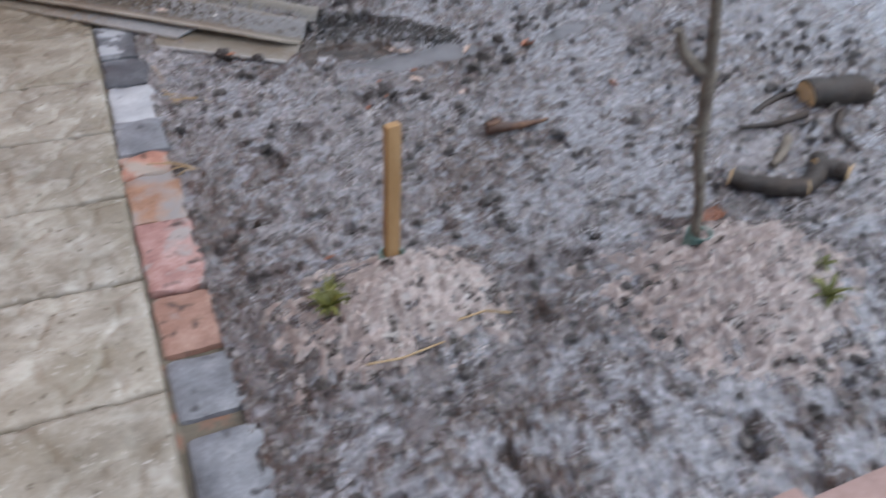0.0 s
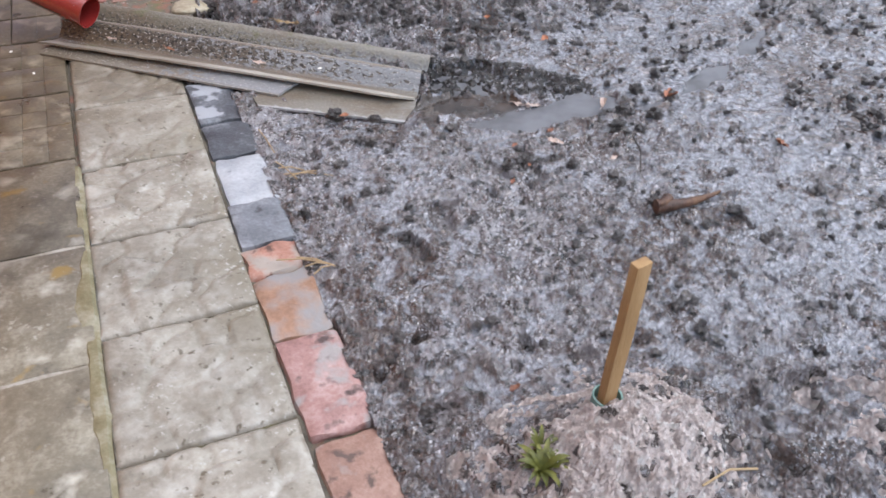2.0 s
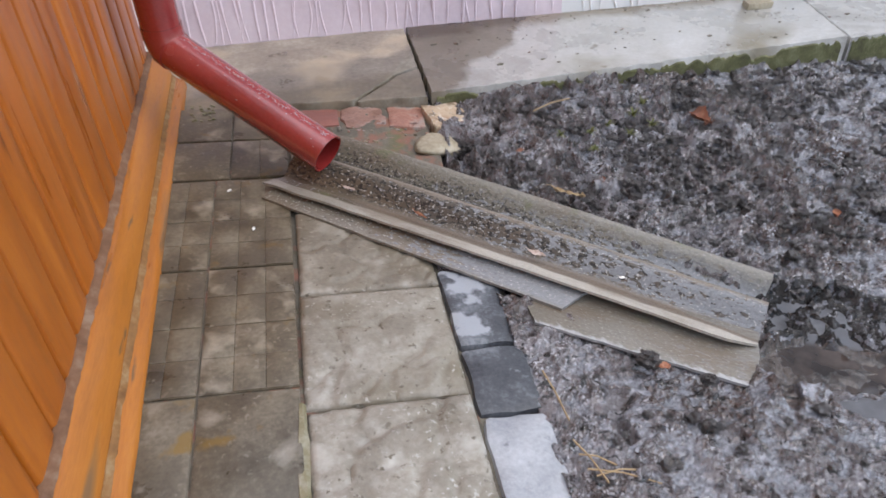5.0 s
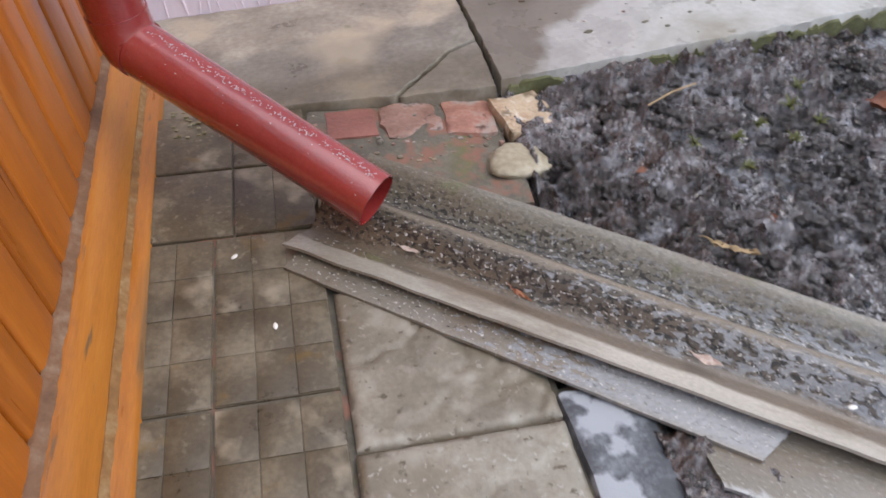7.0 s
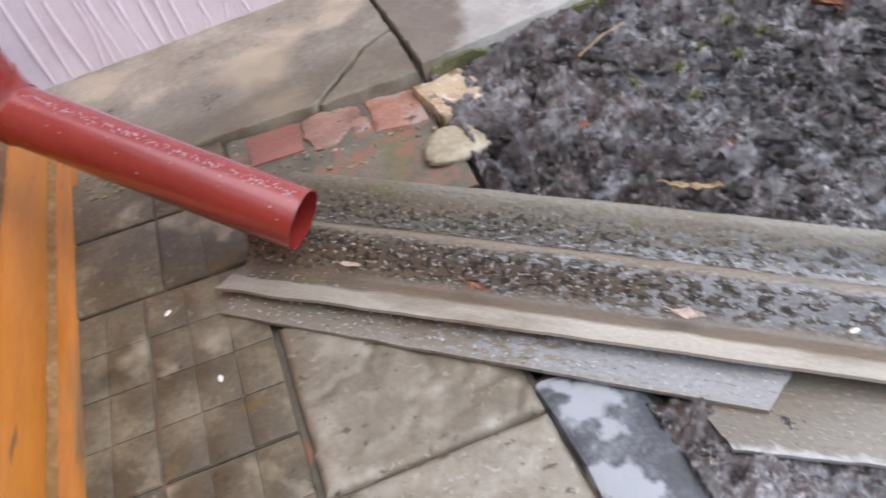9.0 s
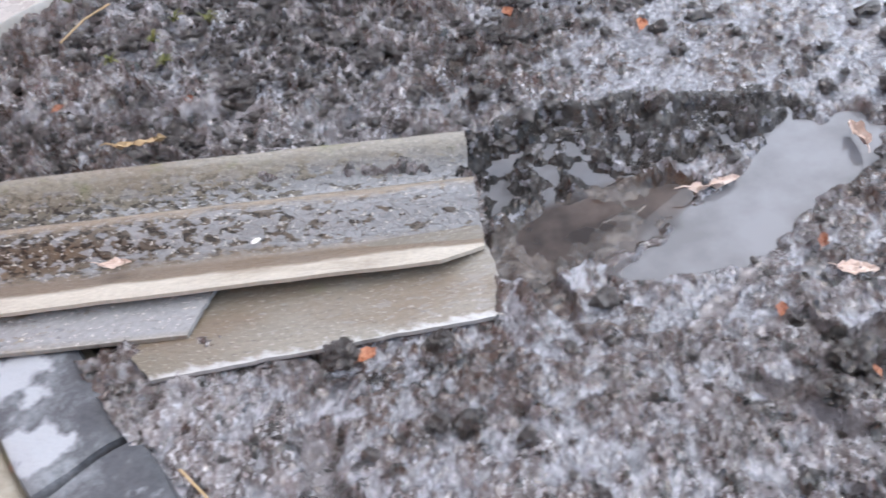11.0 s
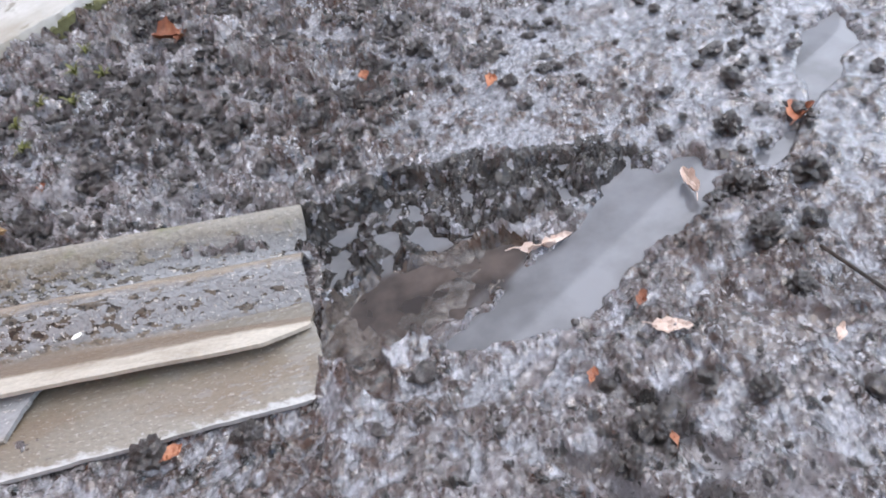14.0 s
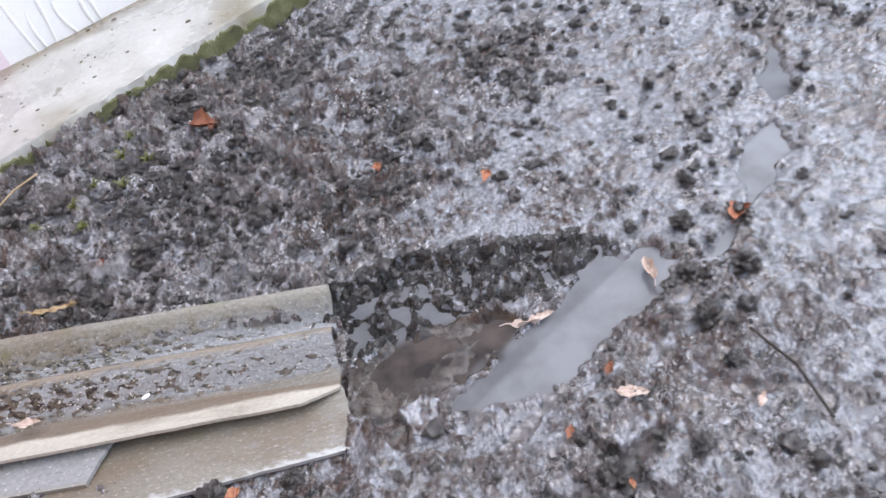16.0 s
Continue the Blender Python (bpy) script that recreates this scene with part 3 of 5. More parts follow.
def build_ground():
    rng = np.random.default_rng(5)
    xs = np.concatenate([[-80, -30, -12, -5, -2, -0.6, 0.15, 0.33], np.arange(0.40, 2.35, 0.0043), np.arange(2.35, 3.4, 0.02), [3.6, 4, 5, 7, 10, 15, 30, 80]])
    ys = np.concatenate([[-80, -30, -12, -6, -3, -2, -1.6], np.arange(-1.45, -0.9, 0.015), np.arange(-0.9, 1.80, 0.0043), np.arange(1.80, 1.95, 0.02), [2.1, 2.4, 3, 5, 12, 30, 80]])
    x, y = np.meshgrid(xs, ys, indexing="ij")
    jx, jy = x + 0.003 * (rng.random(x.shape) - 0.5), y + 0.003 * (rng.random(x.shape) - 0.5)
    inner = (x > 0.39) & (x < 3.3) & (y > -1.5) & (y < 1.95)
    x, y = np.where(inner, jx, x), np.where(inner, jy, y)
    z = soil_height(x, y)
    wx, wy = x + 0.03 * grid_noise(rng, x, y, 0.05), y + 0.03 * grid_noise(rng, x, y, 0.06)
    big = grid_noise(rng, x, y, 0.32) - 0.5
    ridge = lambda cell: 1 - np.abs(grid_noise(rng, wx, wy, cell) - 0.5) * 2
    crumb, lump, nub = ridge(0.052), grid_noise(rng, wx, wy, 0.040), grid_noise(rng, wx, wy, 0.021)
    grit, fine = 0.62 * (grid_noise(rng, wx, wy, 0.014) - 0.5) + 0.62 * (grid_noise(rng, wx, wy, 0.0085) - 0.5), rng.random(x.shape) - 0.5
    # loose and crumbly beside the step, trodden smoother by the path
    loose = np.clip(0.04 + 0.85 * soft(y, 0.66, 1.0) * soft(2.0 - x, 0.0, 0.9) + 0.22 * soft(x, 1.35, 1.8) + 0.15 * soft(-y, 0.35, 0.65), 0, 1)
    loose = np.clip(loose * (0.55 + 0.9 * grid_noise(rng, wx, wy, 0.17)), 0, 1)
    # pressed flat under the roofing sheets
    along, off = (x + 0.05) * 0.75 - (y - 1.31) * 0.662, (x + 0.05) * 0.662 + (y - 1.31) * 0.75
    under_sheet = np.clip((along + 0.03) / 0.02, 0, 1) * np.clip((1.165 - along) / 0.02, 0, 1) * np.clip((off + 0.015) / 0.02, 0, 1) * np.clip((0.238 - off) / 0.015, 0, 1)
    z = z * (1 - under_sheet) + np.minimum(z, -0.03) * under_sheet
    near_sheet = np.clip((along - 0.45) / 0.1, 0, 1) * np.clip((1.2 - along) / 0.05, 0, 1) * np.clip(1 - np.abs(off + 0.05) / 0.14, 0, 1)
    z = z - near_sheet * np.maximum(z + 0.002, 0)
    trodden = 0.008 * (lump - 0.5) + 0.011 * (nub - 0.5) + 0.015 * grit + 0.0050 * fine
    cloddy = 0.052 * (crumb ** 1.6 - 0.50) + 0.022 * (nub - 0.5) + 0.020 * grit + 0.006 * fine
    rel = trodden * (1 - loose) + cloddy * loose
    rel = rel + 0.020 * (grid_noise(rng, wx, wy, 0.05) - 0.42) * soft(0.475 - x, 0, 0.04) * soft(0.95 - y, 0, 0.05)
    # a film of water stands in the hollows, more of it in some stretches than in others; SOIL paints the sky's
    # reflection on it
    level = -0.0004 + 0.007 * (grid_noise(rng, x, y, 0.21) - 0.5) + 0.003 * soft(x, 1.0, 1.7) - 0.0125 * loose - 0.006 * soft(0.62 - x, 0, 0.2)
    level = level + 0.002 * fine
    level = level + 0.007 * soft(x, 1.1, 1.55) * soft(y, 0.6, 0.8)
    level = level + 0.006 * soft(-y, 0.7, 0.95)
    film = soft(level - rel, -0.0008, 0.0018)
    rel = np.maximum(rel, level + 0.3 * (rel - level))
    # holes poked and washed into it
    pit = soft(grid_noise(rng, wx, wy, 0.047), 0.76, 0.86) * soft(grid_noise(rng, x, y, 0.16), 0.35, 0.6)
    rel = rel - 0.026 * pit
    film = film * (1 - soft(pit, 0.05, 0.3)) * (1 - under_sheet)
    z = z + (0.018 * big + rel) * (1 - under_sheet)
    c, s = math.cos(radians(5.5)), math.sin(radians(5.5))
    # heights in the upright world
    up = -x * s + z * c
    up = np.maximum(up, WATER_Z + 0.003 + 0.008 * crumb + 0.008 * grit)
    jag = lambda cell, a: a * (grid_noise(rng, wx, wy, cell) - 0.5)
    water = soft(run_depth(x, y, CHANNEL, WIDTHS) + jag(0.05, 0.030) + jag(0.018, 0.014), -0.010, 0.012)
    silt = soft(run_depth(x, y, SILT_RUN, SILT_WIDTHS) + jag(0.05, 0.030) + jag(0.018, 0.012), -0.010, 0.014)
    # a flat of black mud beside the water's head, half drowned
    mud = soft(run_depth(x, y, MUD_RUN, MUD_WIDTHS) + jag(0.06, 0.022) + jag(0.02, 0.012), -0.006, 0.012) * (1 - under_sheet)
    flat = WATER_Z + 0.0025 + 0.034 * (grid_noise(rng, wx, wy, 0.034) - 0.45) + 0.020 * (nub - 0.5) + 0.022 * grit + 0.005 * fine
    up = up * (1 - mud) + flat * mud
    up = up * (1 - silt) + (WATER_Z - 0.0020 + 0.018 * (grid_noise(rng, wx, wy, 0.06) - 0.55) + 0.006 * (nub - 0.5) + 0.004 * grit) * silt
    up = up * (1 - water) + (WATER_Z - 0.014 + 0.008 * grit) * water
    film = film * (1 - np.maximum(np.maximum(mud, silt), water))
    film = np.where(inner, film, 0.35)
    under = (x < 0.41) | (y > 1.86)
    up = np.where(under, -0.16, up)
    up = np.where((x > 3.4) | (x < -0.5) | (y < -1.55) | (y > 2.2), np.minimum(up, -0.13), up)
    up = np.where((x > 6), -0.13, up)
    n, m = x.shape
    verts = np.stack([x * c + (up + x * s) / c * s, y, up], -1).reshape(-1, 3)
    i, j = np.meshgrid(np.arange(n - 1), np.arange(m - 1), indexing="ij")
    a = (i * m + j).ravel()
    faces = np.stack([a, a + m, a + m + 1, a + 1], -1)
    me = bpy.data.meshes.new("ground")
    me.from_pydata(verts.tolist(), [], faces.tolist())
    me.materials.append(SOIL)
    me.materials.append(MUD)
    me.materials.append(SILT)
    fray = 0.3 * (grid_noise(rng, wx, wy, 0.03) - 0.5)
    bank = soft(run_depth(x, y, MUD_RUN, MUD_WIDTHS) + jag(0.04, 0.03), -0.016, 0.0) * (1 - under_sheet)
    kind = np.where(silt + fray > 0.4, 2, np.where(bank + fray > 0.5, 1, 0))
    me.polygons.foreach_set("material_index", kind[:-1, :-1].astype(np.int32).ravel())
    me.polygons.foreach_set("use_smooth", np.zeros(len(faces), dtype=bool))
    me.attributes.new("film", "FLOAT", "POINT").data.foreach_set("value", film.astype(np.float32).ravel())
    return tagged(new("ground", me), "dark wet crumbly garden soil with shallow puddles", "soil", kind="structure")


build_ground()


def on_soil(x, y, lift=0.0):
    """A place on the soil, in the yard's coordinates."""
    return Vector((x, y, float(soil_height(np.array([x]), np.array([y]))[0]) + lift))


# water standing in the run below the sheets
def build_water():
    x, y = np.meshgrid(np.concatenate([np.arange(0.84, 1.15, 0.004), np.linspace(1.15, 2.7, 90)]), np.arange(0.18, 0.86, 0.0055), indexing="ij")
    n, m = x.shape
    # rings spread from where the sheet drips
    ring = np.hypot(x - 0.895, y - 0.592)
    z = WATER_Z + 0.0011 * np.sin(ring * 2 * math.pi / 0.022) * np.exp(-ring / 0.035)
    verts = np.stack([x, y, z], -1).reshape(-1, 3)
    i, j = np.meshgrid(np.arange(n - 1), np.arange(m - 1), indexing="ij")
    a = (i * m + j).ravel()
    me = bpy.data.meshes.new("water")
    me.from_pydata(verts.tolist(), [], np.stack([a, a + m, a + m + 1, a + 1], -1).tolist())
    me.materials.append(WATER)
    me.polygons.foreach_set("use_smooth", np.ones(len(a), dtype=bool))
    rng = np.random.default_rng(21)
    fray = 0.05 * (grid_noise(rng, x, y, 0.05) - 0.5)
    silt = soft(run_depth(x, y, SILT_RUN, SILT_WIDTHS) + fray, -0.02, 0.01) * (1 - soft(run_depth(x, y, CHANNEL, WIDTHS) + fray, -0.012, 0.006))
    me.attributes.new("silt", "FLOAT", "POINT").data.foreach_set("value", silt.astype(np.float32).ravel())
    return tagged(new("water", me), "shallow muddy puddle reflecting the grey sky", "puddle", kind="structure")


build_water()


# ---- house with the boarded porch ----
WALL_Y0, WALL_Y1 = -1.7, 1.93


def wall_x(y, z):
    """The face of the boards on the paving's plane; upright, so it leans there."""
    return -0.335 - 0.022 * y - 0.0963 * z


def upright(x, y, z):
    """A place of the sloping yard in the upright world."""
    return SLOPE @ Vector((x, y, z))


wood_wall = thing("wall_west", (-0.42, 0.2, 0.0), "low house wall clad with upright orange varnished pine boards", "wall", kind="structure")
bm = bmesh.new()
A, B = upright(wall_x(WALL_Y0, 0.1), WALL_Y0, 0.1), upright(wall_x(WALL_Y1, 0.1), WALL_Y1, 0.1)
ALONG = (B - A).normalized()
ACROSS = Vector((ALONG.y, -ALONG.x, 0))
FRAME = Matrix(((ACROSS.x, ALONG.x, 0, A.x), (ACROSS.y, ALONG.y, 0, A.y), (0, 0, 1, 0), (0, 0, 0, 1)))
LEN = (B - A).length
BOARD_Z0, BOARD_Z1 = 0.10, 0.745
block(bm, -0.26, -0.016, 0, LEN + 0.2, -0.15, 2.6, 0)
bm.transform(FRAME)
part("core", bm, WHITE, wood_wall, "white plastered wall above the boards", space=UPRIGHT)
bm = block(bmesh.new(), -0.0165, -0.0125, 0, LEN, BOARD_Z0, BOARD_Z1, 0)
bm.transform(FRAME)
part("backing", bm, GROOVE, wood_wall, "dark gap behind the boards", space=UPRIGHT)
# drawn in the wall's own frame: x out of the wall, y along it
pitch = 0.1012
i = 0
y = LEN - 0.004
while y > 0:
    w = pitch if i else 0.089
    bm = bmesh.new()
    r = random.Random(i)
    prof = [(-0.016, 0.0035), (-0.006, 0.0035), (-0.001, 0.007), (0.0004, 0.012), (0.0014, w * 0.5), (0.0004, w - 0.012), (-0.001, w - 0.007), (-0.006, w - 0.0035), (-0.016, w - 0.0035)]
    zs = [BOARD_Z0, 0.3, 0.5, BOARD_Z1]
    rows = [[bm.verts.new((px + r.uniform(-0.0006, 0.0006), y - w + py, z)) for px, py in prof] for z in zs]
    for ra, rb in zip(rows, rows[1:]):
        for k in range(len(prof) - 1):
            bm.faces.new((ra[k], ra[k + 1], rb[k + 1], rb[k]))
    bm.faces.new(rows[0])
    bm.faces.new(rows[-1][::-1])
    bm.transform(FRAME)
    part("board", bm, BOARD, wood_wall, space=UPRIGHT)
    y -= w
    i += 1

# base plank, its lower strip and the sealant along its top
bm = bmesh.new()


def run(bm, profile, y0, y1, wobble=0.001, steps=40, seed=1):
    """A moulding swept along the wall."""
    r = random.Random(seed)
    rings = []
    for k in range(steps + 1):
        yy = y0 + (y1 - y0) * k / steps
        rings.append([bm.verts.new((px + r.uniform(-wobble, wobble), yy, pz + r.uniform(-wobble, wobble))) for px, pz in profile])
    m = len(profile)
    for a, b in zip(rings, rings[1:]):
        for k in range(m):
            bm.faces.new((a[k], a[(k + 1) % m], b[(k + 1) % m], b[k]))
    bm.faces.new(rings[0][::-1])
    bm.faces.new(rings[-1])
    bm.transform(FRAME)
    return bm


PLANK_END = 1.60
PROFILE = [(-0.01, -0.02), (0.046, -0.02), (0.052, 0.05), (0.050, 0.062), (0.024, 0.118), (0.016, 0.124), (-0.012, 0.124)]
part("baseboard", run(bm, PROFILE, PLANK_END, LEN, 0.0008), PLANK, wood_wall, "orange stained base plank with a sloping top", space=UPRIGHT)
part("baseboard", run(bmesh.new(), [(px - 0.036, pz) for px, pz in PROFILE], 0, PLANK_END - 0.004, 0.0008, seed=6), PLANK, wood_wall, "base plank set further back", space=UPRIGHT)
part("end_grain", run(bmesh.new(), [(px, pz) for px, pz in PROFILE], PLANK_END - 0.003, PLANK_END - 0.0005, 0.0004, 1, 7), ROTTEN, wood_wall, "dark weathered end grain of the plank", space=UPRIGHT)
part("strip", run(bmesh.new(), [(0.03, -0.03), (0.082, -0.03), (0.084, 0.026), (0.078, 0.036), (0.054, 0.050), (0.03, 0.05)], 0, LEN, 0.0010, seed=2), PLANK, wood_wall, "weathered yellowish lower strip with dark edge", space=UPRIGHT)
part("sealant", run(bmesh.new(), [(-0.004, 0.114), (0.016, 0.121), (0.011, 0.129), (0.006, 0.133), (0.0022, 0.135), (-0.004, 0.135)], PLANK_END, LEN, 0.0014, steps=120, seed=3), SEAL, wood_wall, "smeared grey sealant bead", space=UPRIGHT)
part("grime", run(bmesh.new(), [(0.044, 0.040), (0.061, 0.0445), (0.0605, 0.0480), (0.0555, 0.0525), (0.0520, 0.0580), (0.044, 0.056)], 0, LEN, 0.0013, steps=170, seed=5), GRIME, wood_wall, "olive grime and chipped paint between plank and strip", space=UPRIGHT)
part("sill", run(bmesh.new(), [(-0.02, 0.742), (0.03, 0.738), (0.034, 0.762), (-0.02, 0.775)], 0, LEN, 0.0004, seed=4), UPPER, wood_wall, "white painted sill", space=UPRIGHT)
part("upper_wall", run(bmesh.new(), [(-0.10, 0.76), (0.0, 0.765), (0.0, 2.6), (-0.1, 2.6)], 0, LEN, 0.0004, seed=4), UPPER, wood_wall, "white wall above", space=UPRIGHT)

# ---- pink plastered house ----
pink_wall = thing("wall_north", (0.5, 2.16, 0.0), "pink and white plastered house wall with combed relief", "wall", space=UPRIGHT, kind="structure")


def wall_y(x):
    return 2.235 - 0.035 * (x + 0.3)


bm = bmesh.new()
PX0, PX1, PSPLIT = -0.75, 6.0, 0.98


def wall_piece(bm, x0, x1, z0, z1):
    n, m = max(2, int((x1 - x0) / 0.03)), 60
    rows = []
    for i in range(n + 1):
        x = x0 + (x1 - x0) * i / n
        col = []
        for k in range(m + 1):
            z = z0 + (z1 - z0) * k / m
            d = 0.005 * noise.noise(Vector((x * 7, z * 7, 1))) + 0.002 * noise.noise(Vector((x * 30, z * 18, 4)))
            col.append(bm.verts.new((x, wall_y(x) + d, z)))
        rows.append(col)
    for a, b in zip(rows, rows[1:]):
        for k in range(m):
            bm.faces.new((a[k], b[k], b[k + 1], a[k + 1]))
    f = [(x0, wall_y(x0) + 0.3), (x1, wall_y(x1) + 0.3)]
    q = [bm.verts.new((f[0][0], f[0][1], z0)), bm.verts.new((f[1][0], f[1][1], z0)), bm.verts.new((f[1][0], f[1][1], z1)), bm.verts.new((f[0][0], f[0][1], z1))]
    bm.faces.new(q)
    bm.faces.new([c[0] for c in rows] + [q[1], q[0]])
    bm.faces.new([c[-1] for c in rows][::-1] + [q[3], q[2]])
    bm.faces.new(rows[0][::-1] + [q[0], q[3]])
    bm.faces.new(rows[-1] + [q[2], q[1]])
    return bm


part("pink_plaster", wall_piece(bmesh.new(), PX0, PSPLIT, -0.05, 2.8), PINK, pink_wall, "pale pink plaster", space=UPRIGHT)
part("white_plaster", wall_piece(bmesh.new(), PSPLIT, PX1, -0.05, 2.8), WHITE, pink_wall, "white plaster", space=UPRIGHT)


def ridges(x0, x1, count, seed):
    r = random.Random(seed)
    bm = bmesh.new()
    for k in range(count):
        x = x0 + (x1 - x0) * (k + r.uniform(0.1, 0.9)) / count
        z = r.choice((0.012, 0.012, 0.012, r.uniform(0.15, 0.5)))
        h = r.uniform(0.12, 0.34)
        bow, slant = r.uniform(-0.022, 0.022), r.uniform(-0.06, 0.06)
        pts, rad = [], []
        for s in range(9):
            u = s / 8
            xx = x + bow * math.sin(u * 3.0) + slant * u * h
            pts.append((xx, wall_y(xx) + 0.001, z + u * h))
            rad.append((0.0018 + 0.0040 * math.sin(math.pi * min(1, u * 0.9 + 0.1))) * r.uniform(0.8, 1.2))
        tube(bm, pts, rad, 6)
    return bm


part("combed_relief", ridges(PX0 + 0.4, PSPLIT, 46, 3), PINK, pink_wall, "raised comb strokes in the plaster", space=UPRIGHT, kind="stuff")
part("combed_relief", ridges(PSPLIT, 3.4, 55, 4), WHITE, pink_wall, "raised comb strokes in the plaster", space=UPRIGHT, kind="stuff")

# concrete skirting step along the pink house: broken slabs, the right-hand ones higher than the soil
step = thing("step", (0.9, 1.9, 0.0), "low concrete skirting step with wet top and algae on its edge", "step", space=UPRIGHT, kind="structure")


def front_y(x):
    return 1.698 + 0.035 * (x - 0.43)


def plate(bm, outline, z0, z1, seed, lift=0.0):
    """A worn plate over an outline, rounded along its top edge."""
    r = random.Random(seed)
    pts = []
    for (ax, ay), (bx, by) in zip(outline, outline[1:] + outline[:1]):
        n = max(1, int(math.hypot(bx - ax, by - ay) / 0.016))
        pts += [Vector((ax + (bx - ax) * k / n + r.uniform(-1, 1) * 0.0025, ay + (by - ay) * k / n + r.uniform(-1, 1) * 0.0025, 0)) for k in range(n)]
    mid = sum(pts, Vector()) / len(pts)
    low = [bm.verts.new((p.x, p.y, z0)) for p in pts]
    edge = [bm.verts.new((p.x, p.y, z1 - 0.003 + r.uniform(-1, 1) * 0.0015)) for p in pts]
    top = []
    for p in pts:
        d = (mid - p).normalized() * 0.0025
        top.append(bm.verts.new((p.x + d.x, p.y + d.y, z1 + lift * (p.x - mid.x) + r.uniform(-1, 1) * 0.001)))
    n = len(pts)
    for k in range(n):
        j = (k + 1) % n
        bm.faces.new((low[k], low[j], edge[j], edge[k]))
        bm.faces.new((edge[k], edge[j], top[j], top[k]))
    bm.faces.new(top)
    return bm


J1, J2 = 0.425, 1.80
part("slab", plate(bmesh.new(), [(-0.40, 1.765), (-0.05, 1.745), (0.199, 1.714), (0.270, 1.785), (0.341, 1.860), (0.416, 1.891), (0.42, wall_y(0.42)), (-0.40, wall_y(-0.4))], -0.14, 0.010, 1), CEMENT, step, "cracked stained cement slab", space=UPRIGHT)
part("slab", plate(bmesh.new(), [(0.205, 1.712), (0.412, 1.690), (0.418, 1.885), (0.345, 1.855), (0.275, 1.78)], -0.14, 0.006, 2), CEMENT, step, "broken corner of the cement slab", space=UPRIGHT)
part("slab", plate(bmesh.new(), [(J1 + 0.001, front_y(J1)), (J2 - 0.006, front_y(J2)), (J2 + 0.05, wall_y(J2)), (J1 + 0.003, wall_y(J1))], -0.16, 0.013, 3), STEP, step, "wet pale concrete slab", space=UPRIGHT)
part("slab", plate(bmesh.new(), [(J2 + 0.008, front_y(J2)), (6.0, front_y(6.0)), (6.0, wall_y(6)), (J2 + 0.064, wall_y(J2))], -0.16, 0.006, 4), STEP, step, "wet pale concrete slab", space=UPRIGHT)
bm = bmesh.new()
last = None
for k in range(620):
    x0 = 0.44 + k * 0.006
    hh = -0.020 + 0.05 * noise.noise(Vector((x0 * 7, 0, 0))) + 0.02 * noise.noise(Vector((x0 * 31, 3, 0))) + 0.012 * noise.noise(Vector((x0 * 120, 6, 0)))
    hh = min(0.0035, hh + 0.012 * min(2.0, x0))
    fy = front_y(x0) - 0.0045 + 0.0015 * noise.noise(Vector((x0 * 60, 0, 5)))
    row = [bm.verts.new((x0, fy, -0.15)), bm.verts.new((x0, fy, hh - 0.004)), bm.verts.new((x0, fy + 0.004, hh)), bm.verts.new((x0, fy + 0.009, hh))]
    if last and abs(x0 - J2) > 0.02:
        for a_ in range(3):
            bm.faces.new((last[a_], last[a_ + 1], row[a_ + 1], row[a_]))
    last = row
part("algae", bm, MOSS, step, "green algae film on the step's face", space=UPRIGHT, kind="stuff")
bm = block(bmesh.new(), 1.60, 1.70, 2.03, 2.08, 0.008, 0.038, 0.012, 0.006, 5, 2)
# soil splashed onto the step
crumbs_ = bmesh.new()
r = random.Random(14)
for k in range(85):
    x0, y0_, a_ = r.uniform(0.46, 2.2), r.uniform(1.74, 2.16), 0.002 + 0.006 * r.random() ** 3
    ball = bmesh.new()
    bmesh.ops.create_icosphere(ball, subdivisions=1, radius=1)
    for v in ball.verts:
        v.co = v.co * (1 + 1.1 * noise.noise(v.co * 1.8 + Vector((k, 0, 0))))
        v.co = Vector((x0 + v.co.x * a_ * 1.5, y0_ + v.co.y * a_, 0.0135 - 0.007 * (x0 > J2) + v.co.z * a_ * 0.55))
    me = bpy.data.meshes.new("tmp")
    ball.to_mesh(me)
    ball.free()
    crumbs_.from_mesh(me)
    bpy.data.meshes.remove(me)
single("soil_crumbs", crumbs_, MORTAR, (1.2, 1.95, 0.013), "dark crumbs of soil splashed onto the concrete step", "soil crumbs", space=UPRIGHT, kind="stuff")
single("stone", bm, STONE, (1.65, 2.05, 0.01), "small brown stone lying on the concrete step", "stone", space=UPRIGHT)

# ---- paving ----
pavement = thing("pavement", (0.0, 0.0, -0.03), "narrow garden path of concrete slabs and worn tiles", "path", kind="structure")
bm = block(bmesh.new(), -0.34, 0.31, -1.9, 1.77, -0.09, -0.016, 0)
part("bed", bm, MORTAR, pavement, "dirty mortar bed")
bm = block(bmesh.new(), -0.32, -0.002, -1.85, 1.74, -0.05, -0.0055, 0.0, 0.0)
part("joint", bm, MORTAR, pavement, "dirt filled into the tile joints")


smear = bmesh.new()
for x0, x1, seed_ in ((-0.222, -0.208, 91), (-0.30, -0.003, 92)):
    for yy in ([-1.6] if seed_ == 91 else [-1.1, -0.75, -0.40, -0.05, 0.30]):
        wide = 1.9 if seed_ == 91 else 0.011
        block(smear, x0, x1, yy - 0.0055, yy - 0.0055 + wide, -0.03, -0.0022, 0.0, 0.0016, seed_, 6)
part("joint", smear, SLAB, pavement, "pale cement smeared into the tile joints")


